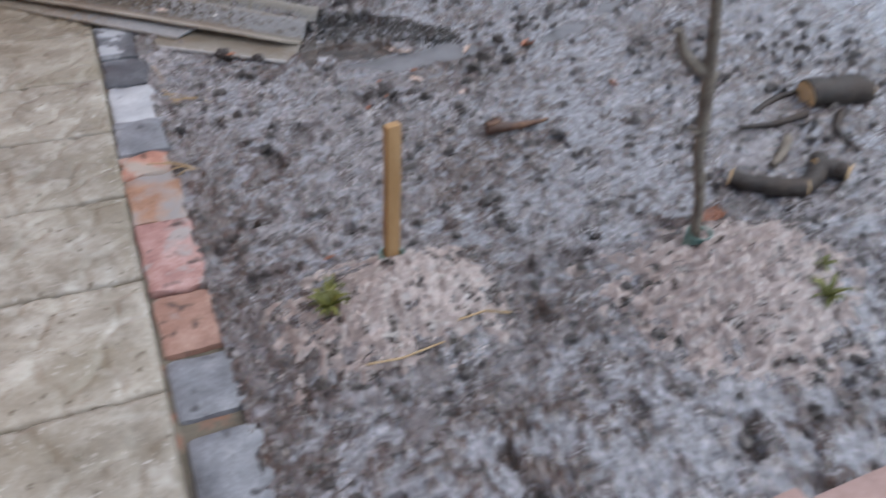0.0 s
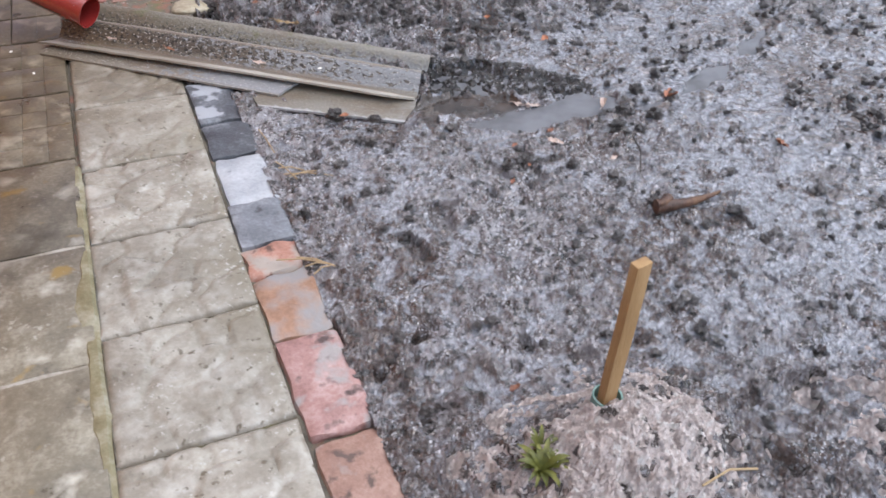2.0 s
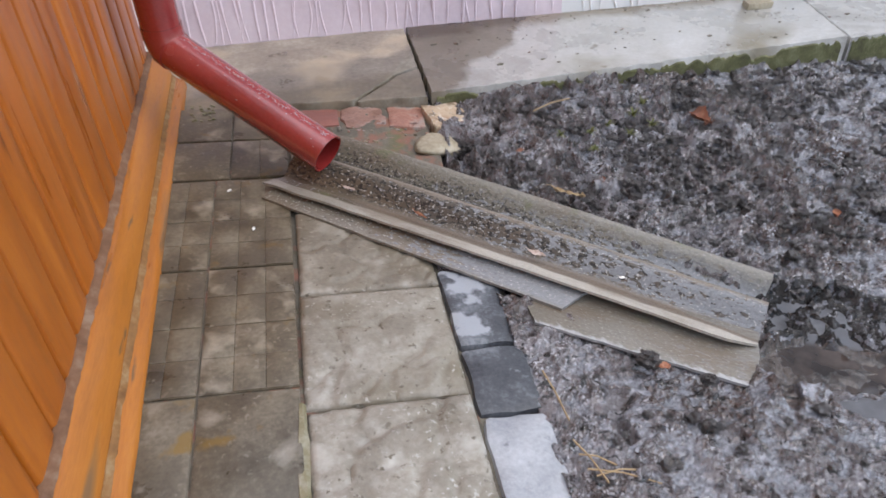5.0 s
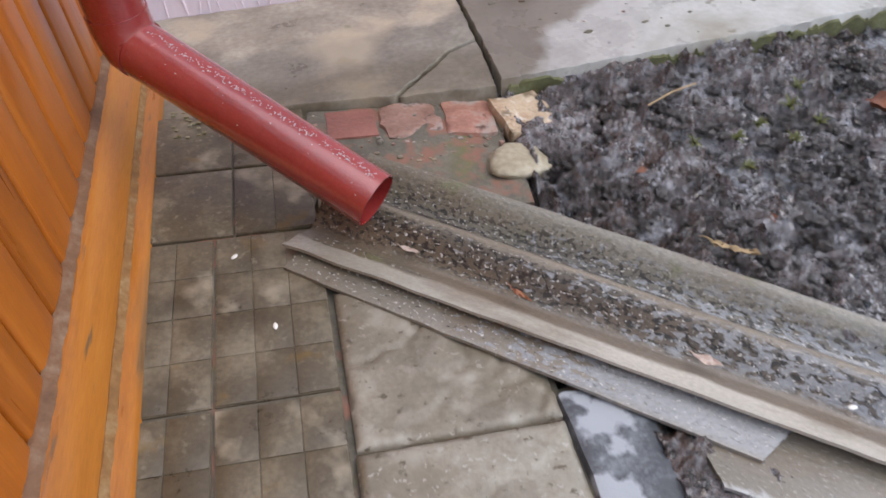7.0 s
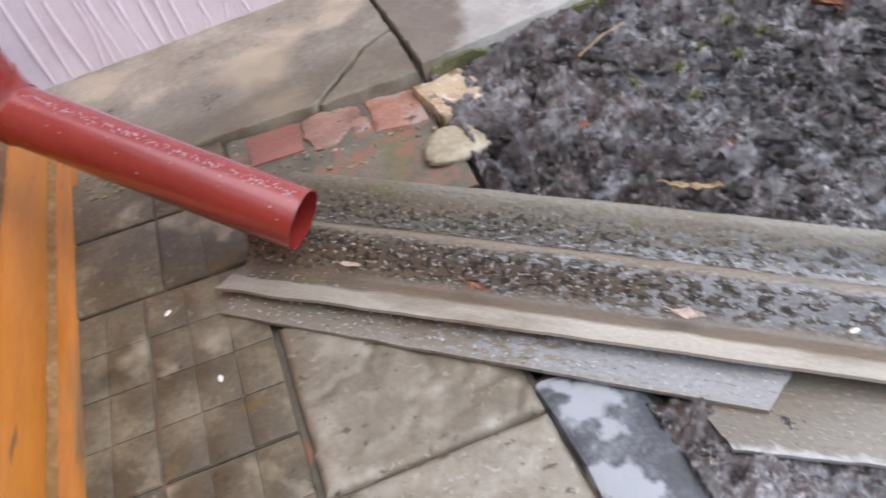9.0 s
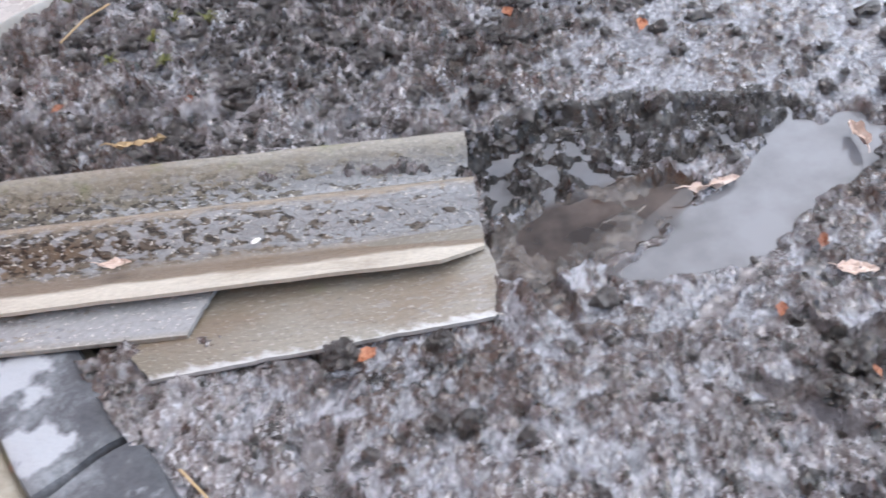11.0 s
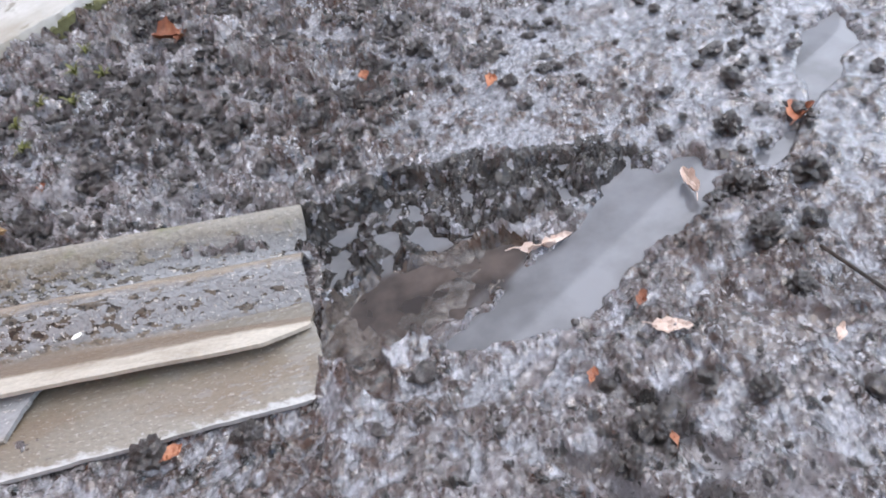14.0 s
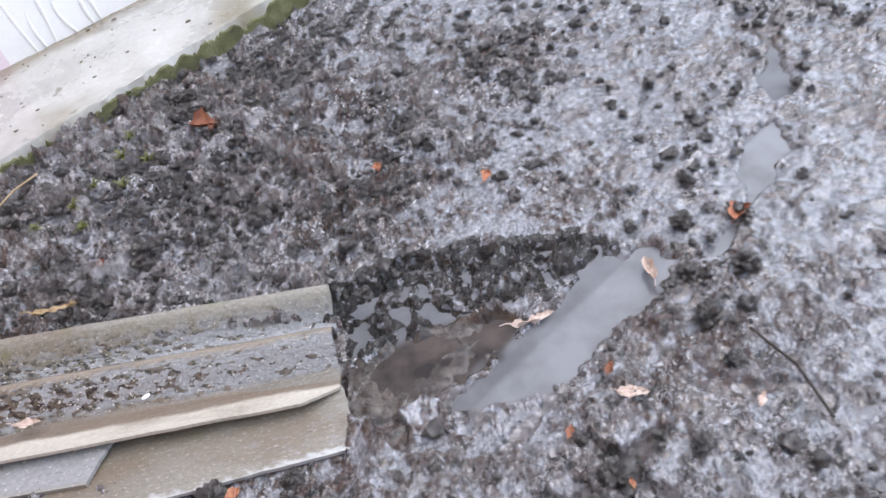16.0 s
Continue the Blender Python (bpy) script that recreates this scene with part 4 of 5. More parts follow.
def slab_piece(x0, x1, y0, y1, seed):
    """A cast slab with a rubble-stone relief on its face."""
    r = random.Random(seed)
    b = bmesh.new()
    n = 42
    cells = [(r.uniform(-0.02, 1.02), r.uniform(-0.02, 1.02), r.uniform(-0.0022, 0.0022)) for _ in range(15)]
    vs = []
    for i in range(n + 1):
        row = []
        for j in range(n + 1):
            u, v = i / n, j / n
            p = Vector((x0 + (x1 - x0) * u, y0 + (y1 - y0) * v, 0))
            ds = sorted((math.hypot(u - cx + 0.06 * noise.noise(Vector((u * 6, v * 6, seed))), v - cy + 0.06 * noise.noise(Vector((u * 6, v * 6, seed + 9)))), h) for cx, cy, h in cells)
            gap = ds[1][0] - ds[0][0]
            e = min(u, v, 1 - u, 1 - v) * 0.3
            z = ds[0][1] + (0 if gap > 0.045 else -0.006 * (1 - gap / 0.045) ** 0.8) - (0.006 * (1 - e / 0.012) ** 2 if e < 0.012 else 0)
            z += 0.0012 * noise.noise(p * 60) + 0.002 * noise.noise(p * 9 + Vector((0, 0, seed)))
            row.append(b.verts.new((p.x, p.y, z)))
        vs.append(row)
    for a, c in zip(vs, vs[1:]):
        for j in range(n):
            b.faces.new((a[j], c[j], c[j + 1], a[j + 1]))
    rim = [vs[i][0] for i in range(n + 1)] + [vs[n][j] for j in range(1, n + 1)] + [vs[i][n] for i in range(n - 1, -1, -1)] + [vs[0][j] for j in range(n - 1, 0, -1)]
    low = [b.verts.new((v.co.x, v.co.y, -0.04)) for v in rim]
    for k in range(len(rim)):
        j = (k + 1) % len(rim)
        b.faces.new((rim[k], low[k], low[j], rim[j]))
    return b


ys = [-1.8, -1.5, -1.2, -0.895, -0.592, -0.285, 0.008, 0.303, 0.60, 0.903, 1.20]
for k in range(len(ys) - 1):
    part("slab", slab_piece(0.006 + 0.003 * (k % 2), 0.299, ys[k] + 0.0035, ys[k + 1] - 0.0035, k + 1), SLAB, pavement, angle=60)


def tile_piece(x0, x1, y0, y1, nx, ny, seed, z=0.0):
    """A cast tile: raised fields divided by fine grooves."""
    r = random.Random(seed)
    b = block(bmesh.new(), x0 + 0.002, x1 - 0.002, y0 + 0.003, y1 - 0.003, -0.035, z - 0.0020, 0)
    for i in range(nx):
        for j in range(ny):
            xa, xb = x0 + 0.003 + (x1 - x0 - 0.006) * i / nx, x0 + 0.003 + (x1 - x0 - 0.006) * (i + 1) / nx
            ya, yb = y0 + 0.004 + (y1 - y0 - 0.008) * j / ny, y0 + 0.004 + (y1 - y0 - 0.008) * (j + 1) / ny
            block(b, xa + 0.0006, xb - 0.0006, ya + 0.0006, yb - 0.0006, -0.02, z + r.uniform(-0.0008, 0.0006), 0.0016, 0.0005, seed + i + 7 * j)
    return b


ty = [-1.8, -1.45, -1.1, -0.75, -0.40, -0.05, 0.30, 0.652, 1.006, 1.36, 1.553, 1.745]
for k in range(len(ty) - 1):
    split = -0.215 if k < 6 else (-0.177 if k < 9 else -0.144)
    rows_ = 4 if 6 < k < 9 else 1
    cols_ = 3 if 6 < k < 9 else (2 if k >= 9 else 1)
    part("tile", tile_piece(split, 0.001, ty[k], ty[k + 1], cols_, rows_, 50 + k, 0.0 if k < 9 else 0.002), TILE, pavement, smooth=True)
    part("tile", tile_piece(-0.30, split, ty[k], ty[k + 1], max(1, cols_ - 1), rows_, 80 + k, 0.0 if k < 9 else 0.002), SLAB if k < 6 else TILE, pavement, smooth=True)

# edging of old bricks along the soil
edging = thing("brick_edging", (0.365, 0.0, -0.05), "edging of old painted and bare bricks", "edging", kind="structure")
BRICKS = [(0.715, 0.945, CHARCOAL, "charcoal brick with worn pale patches"), (0.548, 0.706, CHARCOAL, "charcoal painted brick"), (0.342, 0.540, PALEB, "pale grey painted brick"),
          (0.180, 0.336, GREYB, "grey painted brick"), (0.083, 0.174, SALMON, "broken salmon brick"), (-0.108, 0.076, ORANGE, "orange and grey worn brick"),
          (-0.345, -0.116, ROSE, "crumbling rose brick"), (-0.515, -0.358, BROWN, "brown brick"), (-0.668, -0.532, GREYB, "grey brick"), (-0.90, -0.715, GREYB, "rough grey brick"),
          (-1.14, -0.91, BROWN, "brown brick"), (-1.38, -1.15, GREYB, "grey brick")]
for k, (a, b_, mat, lab) in enumerate(BRICKS):
    rr = 0.008 if mat in (ROSE, ORANGE, SALMON) else 0.0045
    dx = [0, 0.003, 0.004, -0.002, -0.004, -0.003, 0.0, 0.004, 0.004, 0.01, 0.0, 0.0][k]
    bm = block(bmesh.new(), 0.303 + dx, 0.424 + dx, a - 0.002, b_ + 0.002, -0.075, 0.001 - 0.003 * (k % 3), 0.012, rr, 20 + k, 4)
    part("brick", bm, mat, edging, lab)

bm = block(bmesh.new(), 0.292, 0.436, -1.5, 0.96, -0.05, -0.017, 0.004, 0.005, 15, 12)
part("joint", bm, MORTAR, edging, "dirt packed between the bricks")

# mossy smear of mortar between tiles and slabs
bm = bmesh.new()
r = random.Random(31)
prev = None
for k in range(150):
    yy = -1.4 + k * 0.0135
    wl = 0.017 + 0.030 * noise.noise(Vector((yy * 5, 1, 0))) + 0.010 * noise.noise(Vector((yy * 23, 4, 0))) + 0.004 * r.random()
    wl = max(0.003, wl * (1 if yy < 0.3 else max(0.2, 1 - (yy - 0.3) * 3)))
    top = 0.0022 if noise.noise(Vector((yy * 11, 8, 0))) > -0.15 else -0.004
    wr_ = 0.004 + 0.010 * max(0, noise.noise(Vector((yy * 9, 3, 0))))
    row = [bm.verts.new((-0.002 - wl, yy, -0.005)), bm.verts.new((-0.002 - wl * 0.6, yy, top)), bm.verts.new((wr_ * 0.5, yy, top)), bm.verts.new((wr_ + 0.004, yy, -0.006))]
    if prev:
        for a_ in range(3):
            bm.faces.new((prev[a_], prev[a_ + 1], row[a_ + 1], row[a_]))
    prev = row
part("mossy_joint", bm, YELLOW, pavement, "yellowish mossy mortar smear")

# rubble pieces where the path meets the step
rubble = [("floor_tile", 0.045, 0.146, 1.612, 1.708, -0.02, 0.005, TERRA, 0.002, 0.0012, "square terracotta floor tile set beside the step", "tile"),
          ("brick", 0.155, 0.282, 1.60, 1.715, -0.03, 0.007, BROWN, 0.020, 0.014, "crumbled reddish brick bits beside the step", "brick"),
          ("brick", 0.288, 0.392, 1.58, 1.718, -0.03, 0.010, SALMON, 0.016, 0.009, "salmon brick pressed into the ground by the step", "brick"),
          ("brick", 0.396, 0.512, 1.553, 1.685, -0.02, 0.027, CREAM, 0.018, 0.011, "cream brick with red broken edge by the step", "brick"),
          ("stone", 0.338, 0.462, 1.425, 1.532, -0.02, 0.022, STONE, 0.020, 0.017, "rounded pale stone beside the roofing sheet", "stone")]


def rock(x0, x1, y0, y1, z0, z1, rough, seed):
    """A rounded field stone."""
    b = bmesh.new()
    bmesh.ops.create_icosphere(b, subdivisions=4, radius=1)
    o = Vector((seed * 3.7, seed * 1.9, seed))
    for v in b.verts:
        c = Vector([math.copysign(abs(a) ** 0.8, a) for a in v.co])
        c *= 1 + rough * (1.3 * noise.noise(v.co * 1.2 + o) + 0.5 * noise.noise(v.co * 3.5 + o) + 0.2 * noise.noise(v.co * 10 + o))
        v.co = Vector(((x0 + x1) / 2 + c.x * (x1 - x0) / 2, (y0 + y1) / 2 + c.y * (y1 - y0) / 2, (z0 + z1) / 2 + c.z * (z1 - z0) / 2))
    return b


for k, (nm, x0, x1, y0, y1, z0, z1, mat, bev, rgh, lab, cat) in enumerate(rubble):
    if nm != "stone":
        bm = block(bmesh.new(), x0, x1, y0, y1, z0, z1, bev * 0.6, rgh * 0.75, 40 + k, 2 if k == 0 else 5)
        bm.transform(Matrix.Translation(((x0 + x1) / 2, (y0 + y1) / 2, 0)) @ Matrix.Rotation([0, 0.1, -0.08, 0.16][k], 4, "Z") @ Matrix.Translation((-(x0 + x1) / 2, -(y0 + y1) / 2, 0)))
    else:
        bm = rock(x0, x1, y0, y1, z0, z1, 0.16, 40 + k)
    single(nm, bm, mat, ((x0 + x1) / 2, (y0 + y1) / 2, z0), lab, cat)
# crumbs of brick in the gap
for nm, mat, cnt, lab in (("brick_crumbs", BROWN, 110, "crumbs of red brick in the gap by the step"), ("mortar_crumbs", CEMENT, 110, "crumbs of old mortar in the gap by the step")):
    bm = bmesh.new()
    r = random.Random(cnt + len(nm))
    for k in range(cnt):
        x, y, a = r.uniform(0.01, 0.42), r.uniform(1.50, 1.72), 0.002 + 0.006 * r.random() ** 2
        if 0.04 < x < 0.15 and y > 1.6:
            continue
        block(bm, x, x + a * 1.3, y, y + a, -0.006, 0.002 + a * 0.5, a * 0.25, a * 0.25, k)
    single(nm, bm, mat, (0.2, 1.62, 0.0), lab, "rubble", kind="stuff")
bm = block(bmesh.new(), 0.005, 0.40, 1.36, 1.73, -0.06, 0.002, 0.012, 0.009, 60, 7)
single("trim", bm, MORTAR, (0.15, 1.6, -0.05), "dirty mortar around the broken bricks", "mortar", kind="structure")

# pink border by the path behind
border = thing("border", (1.2, -1.25, 0.0), "row of pinkish concrete border blocks", "border", kind="structure")
for k in range(9):
    x0 = 0.42 + 0.245 * k
    bm = block(bmesh.new(), x0, x0 + 0.24, -1.40 - 0.10 * (x0 - 1.2), -1.21 - 0.10 * (x0 - 1.2), 0.0, 0.075, 0.008, 0.003, 70 + k, 2)
    part("brick", bm, BORDER, border)

# ---- corrugated sheets carrying the water off ----
def sheet(name, corners, waves, z_of, thick, mat, label, n=90, m=48, ragged=0.004, seed=1, trim=None):
    """A corrugated sheet between four corners: near start, near end, far end, far start."""
    r = random.Random(seed)
    a, b, c, d = [Vector((*p, 0)) for p in corners]
    bm = bmesh.new()
    top, bot, spots = [], [], []
    for i in range(n + 1):
        u = i / n
        ra, rb = [], []
        for j in range(m + 1):
            v = j / m
            uu = u
            if trim:
                uu = min(u, 1.0) * trim(v)
            p = a.lerp(b, uu).lerp(d.lerp(c, uu), v)
            if i in (0, n):
                p += (b - a).normalized() * ragged * noise.noise(Vector((v * 9, seed, i)))
            if j in (0, m):
                p += (d - a).normalized() * ragged * 0.6 * noise.noise(Vector((u * 14, seed, j)))
            z = z_of(uu, v) + 0.0012 * noise.noise(Vector((p.x * 18, p.y * 18, seed)))
            ra.append(bm.verts.new((p.x, p.y, z)))
            rb.append(bm.verts.new((p.x, p.y, z - thick)))
            spots += [(uu, v), (uu, v)]
        top.append(ra)
        bot.append(rb)
    for i in range(n):
        for j in range(m):
            bm.faces.new((top[i][j], top[i + 1][j], top[i + 1][j + 1], top[i][j + 1]))
            bm.faces.new((bot[i][j], bot[i][j + 1], bot[i + 1][j + 1], bot[i + 1][j]))
    for i in range(n):
        bm.faces.new((top[i][0], bot[i][0], bot[i + 1][0], top[i + 1][0]))
        bm.faces.new((top[i][m], top[i + 1][m], bot[i + 1][m], bot[i][m]))
    for j in range(m):
        bm.faces.new((top[0][j], top[0][j + 1], bot[0][j + 1], bot[0][j]))
        bm.faces.new((top[n][j], bot[n][j], bot[n][j + 1], top[n][j + 1]))
    ob = single(name, bm, mat, ((a.x + c.x) / 2, (a.y + c.y) / 2, 0.0), label, "roofing sheet", group="roofing sheets under the downpipe")
    for key, k in (("along", 0), ("across", 1)):
        ob.data.attributes.new(key, "FLOAT", "POINT").data.foreach_set("value", np.array([q[k] for q in spots], dtype=np.float32))
    return ob


def wave(u, v):
    """The main sheet's section: crests at its far edge and middle, and a lip at its near edge."""
    low = -0.016 * (1 - u) * (1 - u)
    if v > 0.27:
        return 0.046 + low - 0.024 * math.cos(2 * math.pi * (v - 0.27) / 0.485)
    return 0.022 + low + 0.021 * ((0.27 - v) / 0.27) ** 1.1


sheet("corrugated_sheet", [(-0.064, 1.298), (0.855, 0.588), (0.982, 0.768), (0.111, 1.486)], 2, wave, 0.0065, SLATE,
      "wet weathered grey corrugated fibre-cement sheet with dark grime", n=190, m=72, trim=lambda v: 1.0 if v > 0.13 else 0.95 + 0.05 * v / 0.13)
sheet("corrugated_strip", [(-0.066, 1.262), (0.530, 0.778), (0.60, 0.815), (0.0, 1.325)], 1,
      lambda u, v: 0.006 + 0.008 * u + 0.009 * math.sin(math.pi * 0.55 * v), 0.0065, STRIP, "narrow grey strip of broken corrugated sheet lying under another", n=60, m=14, seed=3, ragged=0.003)
sheet("corrugated_strip", [(0.468, 0.758), (0.828, 0.520), (0.90, 0.66), (0.46, 0.93)], 1,
      lambda u, v: 0.003 + 0.010 * u + 0.016 * v * (0.25 + 0.75 * u), 0.0065, SCRAP, "flat broken strip of roofing sheet on the soil", n=50, m=14, seed=5, ragged=0.004)

# ---- downpipe ----
pipe = thing("downpipe", (-0.28, 1.615, 0.24), "red painted metal downpipe with a bent outlet", "downpipe")
elbow, mouth = Vector((-0.280, 1.615, 0.245)), Vector((0.096, 1.297, 0.096))
lead = (mouth - elbow).normalized()
climb = Vector((-0.0963, 0, 1)).normalized()
RAD = 0.049


def hollow(bm, points, radius, wall=0.0025, sides=32):
    """A pipe open at both ends, with its wall."""
    pts = [Vector(p) for p in points]
    rings = []
    side = None
    path_ = [(p, radius) for p in pts] + [(p, radius - wall) for p in pts[::-1]]
    dirs = [(pts[min(i + 1, len(pts) - 1)] - pts[max(i - 1, 0)]).normalized() for i in range(len(pts))]
    dirs = dirs + dirs[::-1]
    base = Vector((0.3, 0.9, 0.2))
    for (p, r_), d in zip(path_, dirs):
        side = (base - d * base.dot(d)).normalized()
        up = d.cross(side)
        rings.append([bm.verts.new(p + r_ * (math.cos(2 * math.pi * k / sides) * side + math.sin(2 * math.pi * k / sides) * up)) for k in range(sides)])
    for a, b in zip(rings, rings[1:] + rings[:1]):
        for k in range(sides):
            bm.faces.new((a[k], a[(k + 1) % sides], b[(k + 1) % sides], b[k]))
    return bm


part("outlet", hollow(bmesh.new(), [elbow + lead * s for s in (0.012, 0.1, 0.2, 0.3, 0.4)] + [mouth], RAD), RED, pipe, "sloping red outlet pipe with wet gloss")
part("elbow", hollow(bmesh.new(), [elbow + climb * 0.055, elbow + climb * 0.03, elbow + climb * 0.012 + lead * 0.006, elbow + lead * 0.012, elbow + lead * 0.03], RAD + 0.0025), RED, pipe, "bent joint of the pipe")
part("upright_pipe", hollow(bmesh.new(), [elbow + climb * s for s in (0.045, 0.4, 1.0, 1.8, 2.3)], RAD), RED, pipe, "upright red pipe in the corner")
bm = bmesh.new()
bmesh.ops.create_circle(bm, cap_ends=True, radius=RAD - 0.003, segments=32)
bm.transform(Matrix.Translation(elbow + lead * 0.2) @ lead.to_track_quat("Z", "Y").to_matrix().to_4x4())
part("pipe_inside", bm, RIM, pipe, "dark inside of the pipe")

# rain drops beaded along the pipe's back, set on its highlight line and whitened to show it
bm = bmesh.new()
r = random.Random(8)
crown = Vector((0.1, -0.12, 1))
crown = (crown - lead * lead.dot(crown)).normalized()
flank = lead.cross(crown)
for k in range(300):
    a = r.gauss(0, 0.09) if k % 12 else r.gauss(0, 0.5)
    out = math.cos(a) * crown + math.sin(a) * flank
    size = r.uniform(0.0006, 0.0014)
    b = bmesh.new()
    bmesh.ops.create_icosphere(b, subdivisions=1, radius=1)
    b.transform(Matrix.Translation(elbow + lead * r.uniform(0.03, 0.50) + out * RAD) @ out.to_track_quat("Z", "Y").to_matrix().to_4x4() @ Matrix.Diagonal((size * r.uniform(0.8, 1.6), size, size * 0.55, 1)))
    me = bpy.data.meshes.new("tmp")
    b.to_mesh(me)
    b.free()
    bm.from_mesh(me)
    bpy.data.meshes.remove(me)
part("water_drops", bm, DROPS, pipe, "rain drops along the pipe's back, whitened as its highlight", kind="stuff")

# ---- sawdust heaps ----
def heap(cx, cy, rx, ry, h, seed, label):
    rng = np.random.default_rng(seed)
    n = 150
    u, v = np.meshgrid(np.linspace(-1.5, 1.5, n), np.linspace(-1.5, 1.5, n), indexing="ij")
    x, y = cx + u * rx, cy + v * ry
    z = soil_height(x, y)
    ang = np.hypot(u, v)
    k = 1 - np.abs(grid_noise(rng, x, y, 0.03) - 0.5) * 2
    z = z + 0.021 - 0.024 * ang ** 2.0 + 0.020 * (k - 0.5) + 0.016 * (grid_noise(rng, x, y, 0.06) - 0.5) + 0.016 * (grid_noise(rng, x, y, 0.011) - 0.5) + 0.007 * (rng.random(x.shape) - 0.5)
    z = np.minimum(z, soil_height(x, y) + 0.06)
    bm = bmesh.new()
    vs = [[bm.verts.new((x[i, j], y[i, j], z[i, j])) for j in range(n)] for i in range(n)]
    for i in range(n - 1):
        for j in range(n - 1):
            bm.faces.new((vs[i][j], vs[i + 1][j], vs[i + 1][j + 1], vs[i][j + 1]))
    return single("sawdust_heap", bm, ASH, (cx, cy, float(soil_height(np.array([cx]), np.array([cy]))[0])), label, "heap", group="heaps round the planted stems", smooth=False)


heap(*MOUNDS[0][:5], 8, "pale pinkish sawdust heap round a wooden stake")
heap(*MOUNDS[1][:5], 9, "pale pinkish sawdust heap round a young tree")

# ---- stake ----
stake = thing("wooden_stake", (0.737, -0.530, 0.09), "raw wooden stake standing in a green plastic tube end", "stake")
bm = block(bmesh.new(), -0.0135, 0.0135, -0.008, 0.008, -0.08, 0.315, 0.0018, 0.0012, 4, 3)
bm.transform(Matrix.Translation((0.738, -0.530, 0.095)) @ Matrix.Rotation(radians(-1.5), 4, "Y") @ Matrix.Rotation(radians(8), 4, "Z"))
part("shaft", bm, STAKE, stake, smooth=True)
part("tube_end", hollow(bmesh.new(), [(0.737, -0.531, 0.06), (0.737, -0.531, 0.134)], 0.024, 0.003, 24), TEAL, stake, "faded green plastic ring")

# ---- young tree ----
sapling = thing("young_tree", (1.352, -0.672, 0.07), "bare young tree with a pruned side branch", "tree")
trunk = [(1.355, -0.675, 0.03), (1.345, -0.672, 0.12), (1.325, -0.668, 0.22), (1.284, -0.665, 0.33), (1.258, -0.662, 0.46), (1.235, -0.66, 0.56), (1.205, -0.66, 0.66), (1.17, -0.66, 0.80), (1.15, -0.65, 1.05), (1.12, -0.65, 1.4)]
tr = part("trunk", tube(bmesh.new(), trunk, [0.011, 0.0108, 0.0105, 0.0108, 0.012, 0.0095, 0.009, 0.008, 0.007, 0.004], 12), BARK, sapling)
part("branch", tube(bmesh.new(), [(1.262, -0.662, 0.485), (1.225, -0.655, 0.505), (1.19, -0.65, 0.535), (1.165, -0.65, 0.575)], [0.011, 0.0095, 0.0085, 0.0075], 9), BARK, sapling, "cut side branch")
part("twig", tube(bmesh.new(), [(1.275, -0.663, 0.375), (1.25, -0.67, 0.385), (1.235, -0.672, 0.40)], [0.006, 0.005, 0.004], 7), BARK, sapling)
part("twig", tube(bmesh.new(), [(1.20, -0.66, 0.68), (1.25, -0.63, 0.78), (1.28, -0.60, 0.95)], [0.007, 0.006, 0.003], 7), BARK, sapling)
part("tube_end", hollow(bmesh.new(), [(1.352, -0.676, 0.06), (1.350, -0.675, 0.135)], 0.026, 0.003, 24), TEAL, sapling, "faded green plastic ring")

# ---- logs and sticks ----
def log(name, a, b, ra, rb, label, cat="log", ends=True, bend=0.0, seed=1, mat=LOG):
    a, b = Vector(a), Vector(b)
    o = thing(name, (a + b) / 2, label, cat)
    r = random.Random(seed)
    n = 9
    side = (b - a).cross(Vector((0, 0, 1))).normalized()
    pts = [a.lerp(b, i / n) + side * bend * math.sin(math.pi * i / n) + Vector((0, 0, r.uniform(-1, 1) * ra * 0.07)) for i in range(n + 1)]
    bm = tube(bmesh.new(), pts, [(ra + (rb - ra) * i / n) * r.uniform(0.94, 1.06) for i in range(n + 1)], 14)
    for v in bm.verts:
        v.co += noise.noise_vector(v.co * 35) * ra * 0.12
    part("bark", bm, mat, o)
    if ends:
        for p, q, rr in ((pts[0], pts[1], ra), (pts[-1], pts[-2], rb)):
            d = (p - q).normalized()
            bm = bmesh.new()
            tube(bm, [p - d * 0.004, p + d * 0.004], [rr * 0.93, rr * 0.90], 14)
            part("cut_end", bm, CUT, o, "pale sawn end")
    return o


log("log", (2.043, -0.277, 0.135), (2.22, -0.311, 0.14), 0.044, 0.046, "thick dark log with a pale sawn end", seed=1)
log("log", (1.593, -0.503, 0.105), (1.732, -0.592, 0.105), 0.021, 0.024, "crooked dark branch log with an orange sawn end", seed=2, bend=0.014)
log("log", (1.814, -0.544, 0.115), (1.868, -0.592, 0.12), 0.024, 0.022, "short dark branch log with orange sawn ends", seed=3, bend=-0.008)
log("stick", (1.732, -0.592, 0.105), (1.853, -0.517, 0.115), 0.020, 0.024, "dark knotty branch stump beside the logs", "branch", False, 0.01, 10)
log("stick", (1.784, -0.317, 0.1), (1.987, -0.34, 0.12), 0.007, 0.009, "thin dark branch lying across the soil", "branch", False, 0.012, 4)
log("stick", (1.874, -0.269, 0.1), (2.095, -0.232, 0.12), 0.008, 0.012, "thin dark branch leaning on the thick log", "branch", False, -0.015, 5)
log("stick", (1.737, -0.488, 0.1), (1.857, -0.41, 0.11), 0.010, 0.012, "short grey branch lying on the soil", "branch", False, 0.006, 11, BARK)
log("stick", (2.083, -0.369, 0.12), (1.988, -0.519, 0.11), 0.014, 0.010, "dark bent branch between the logs", "branch", False, 0.03, 12)
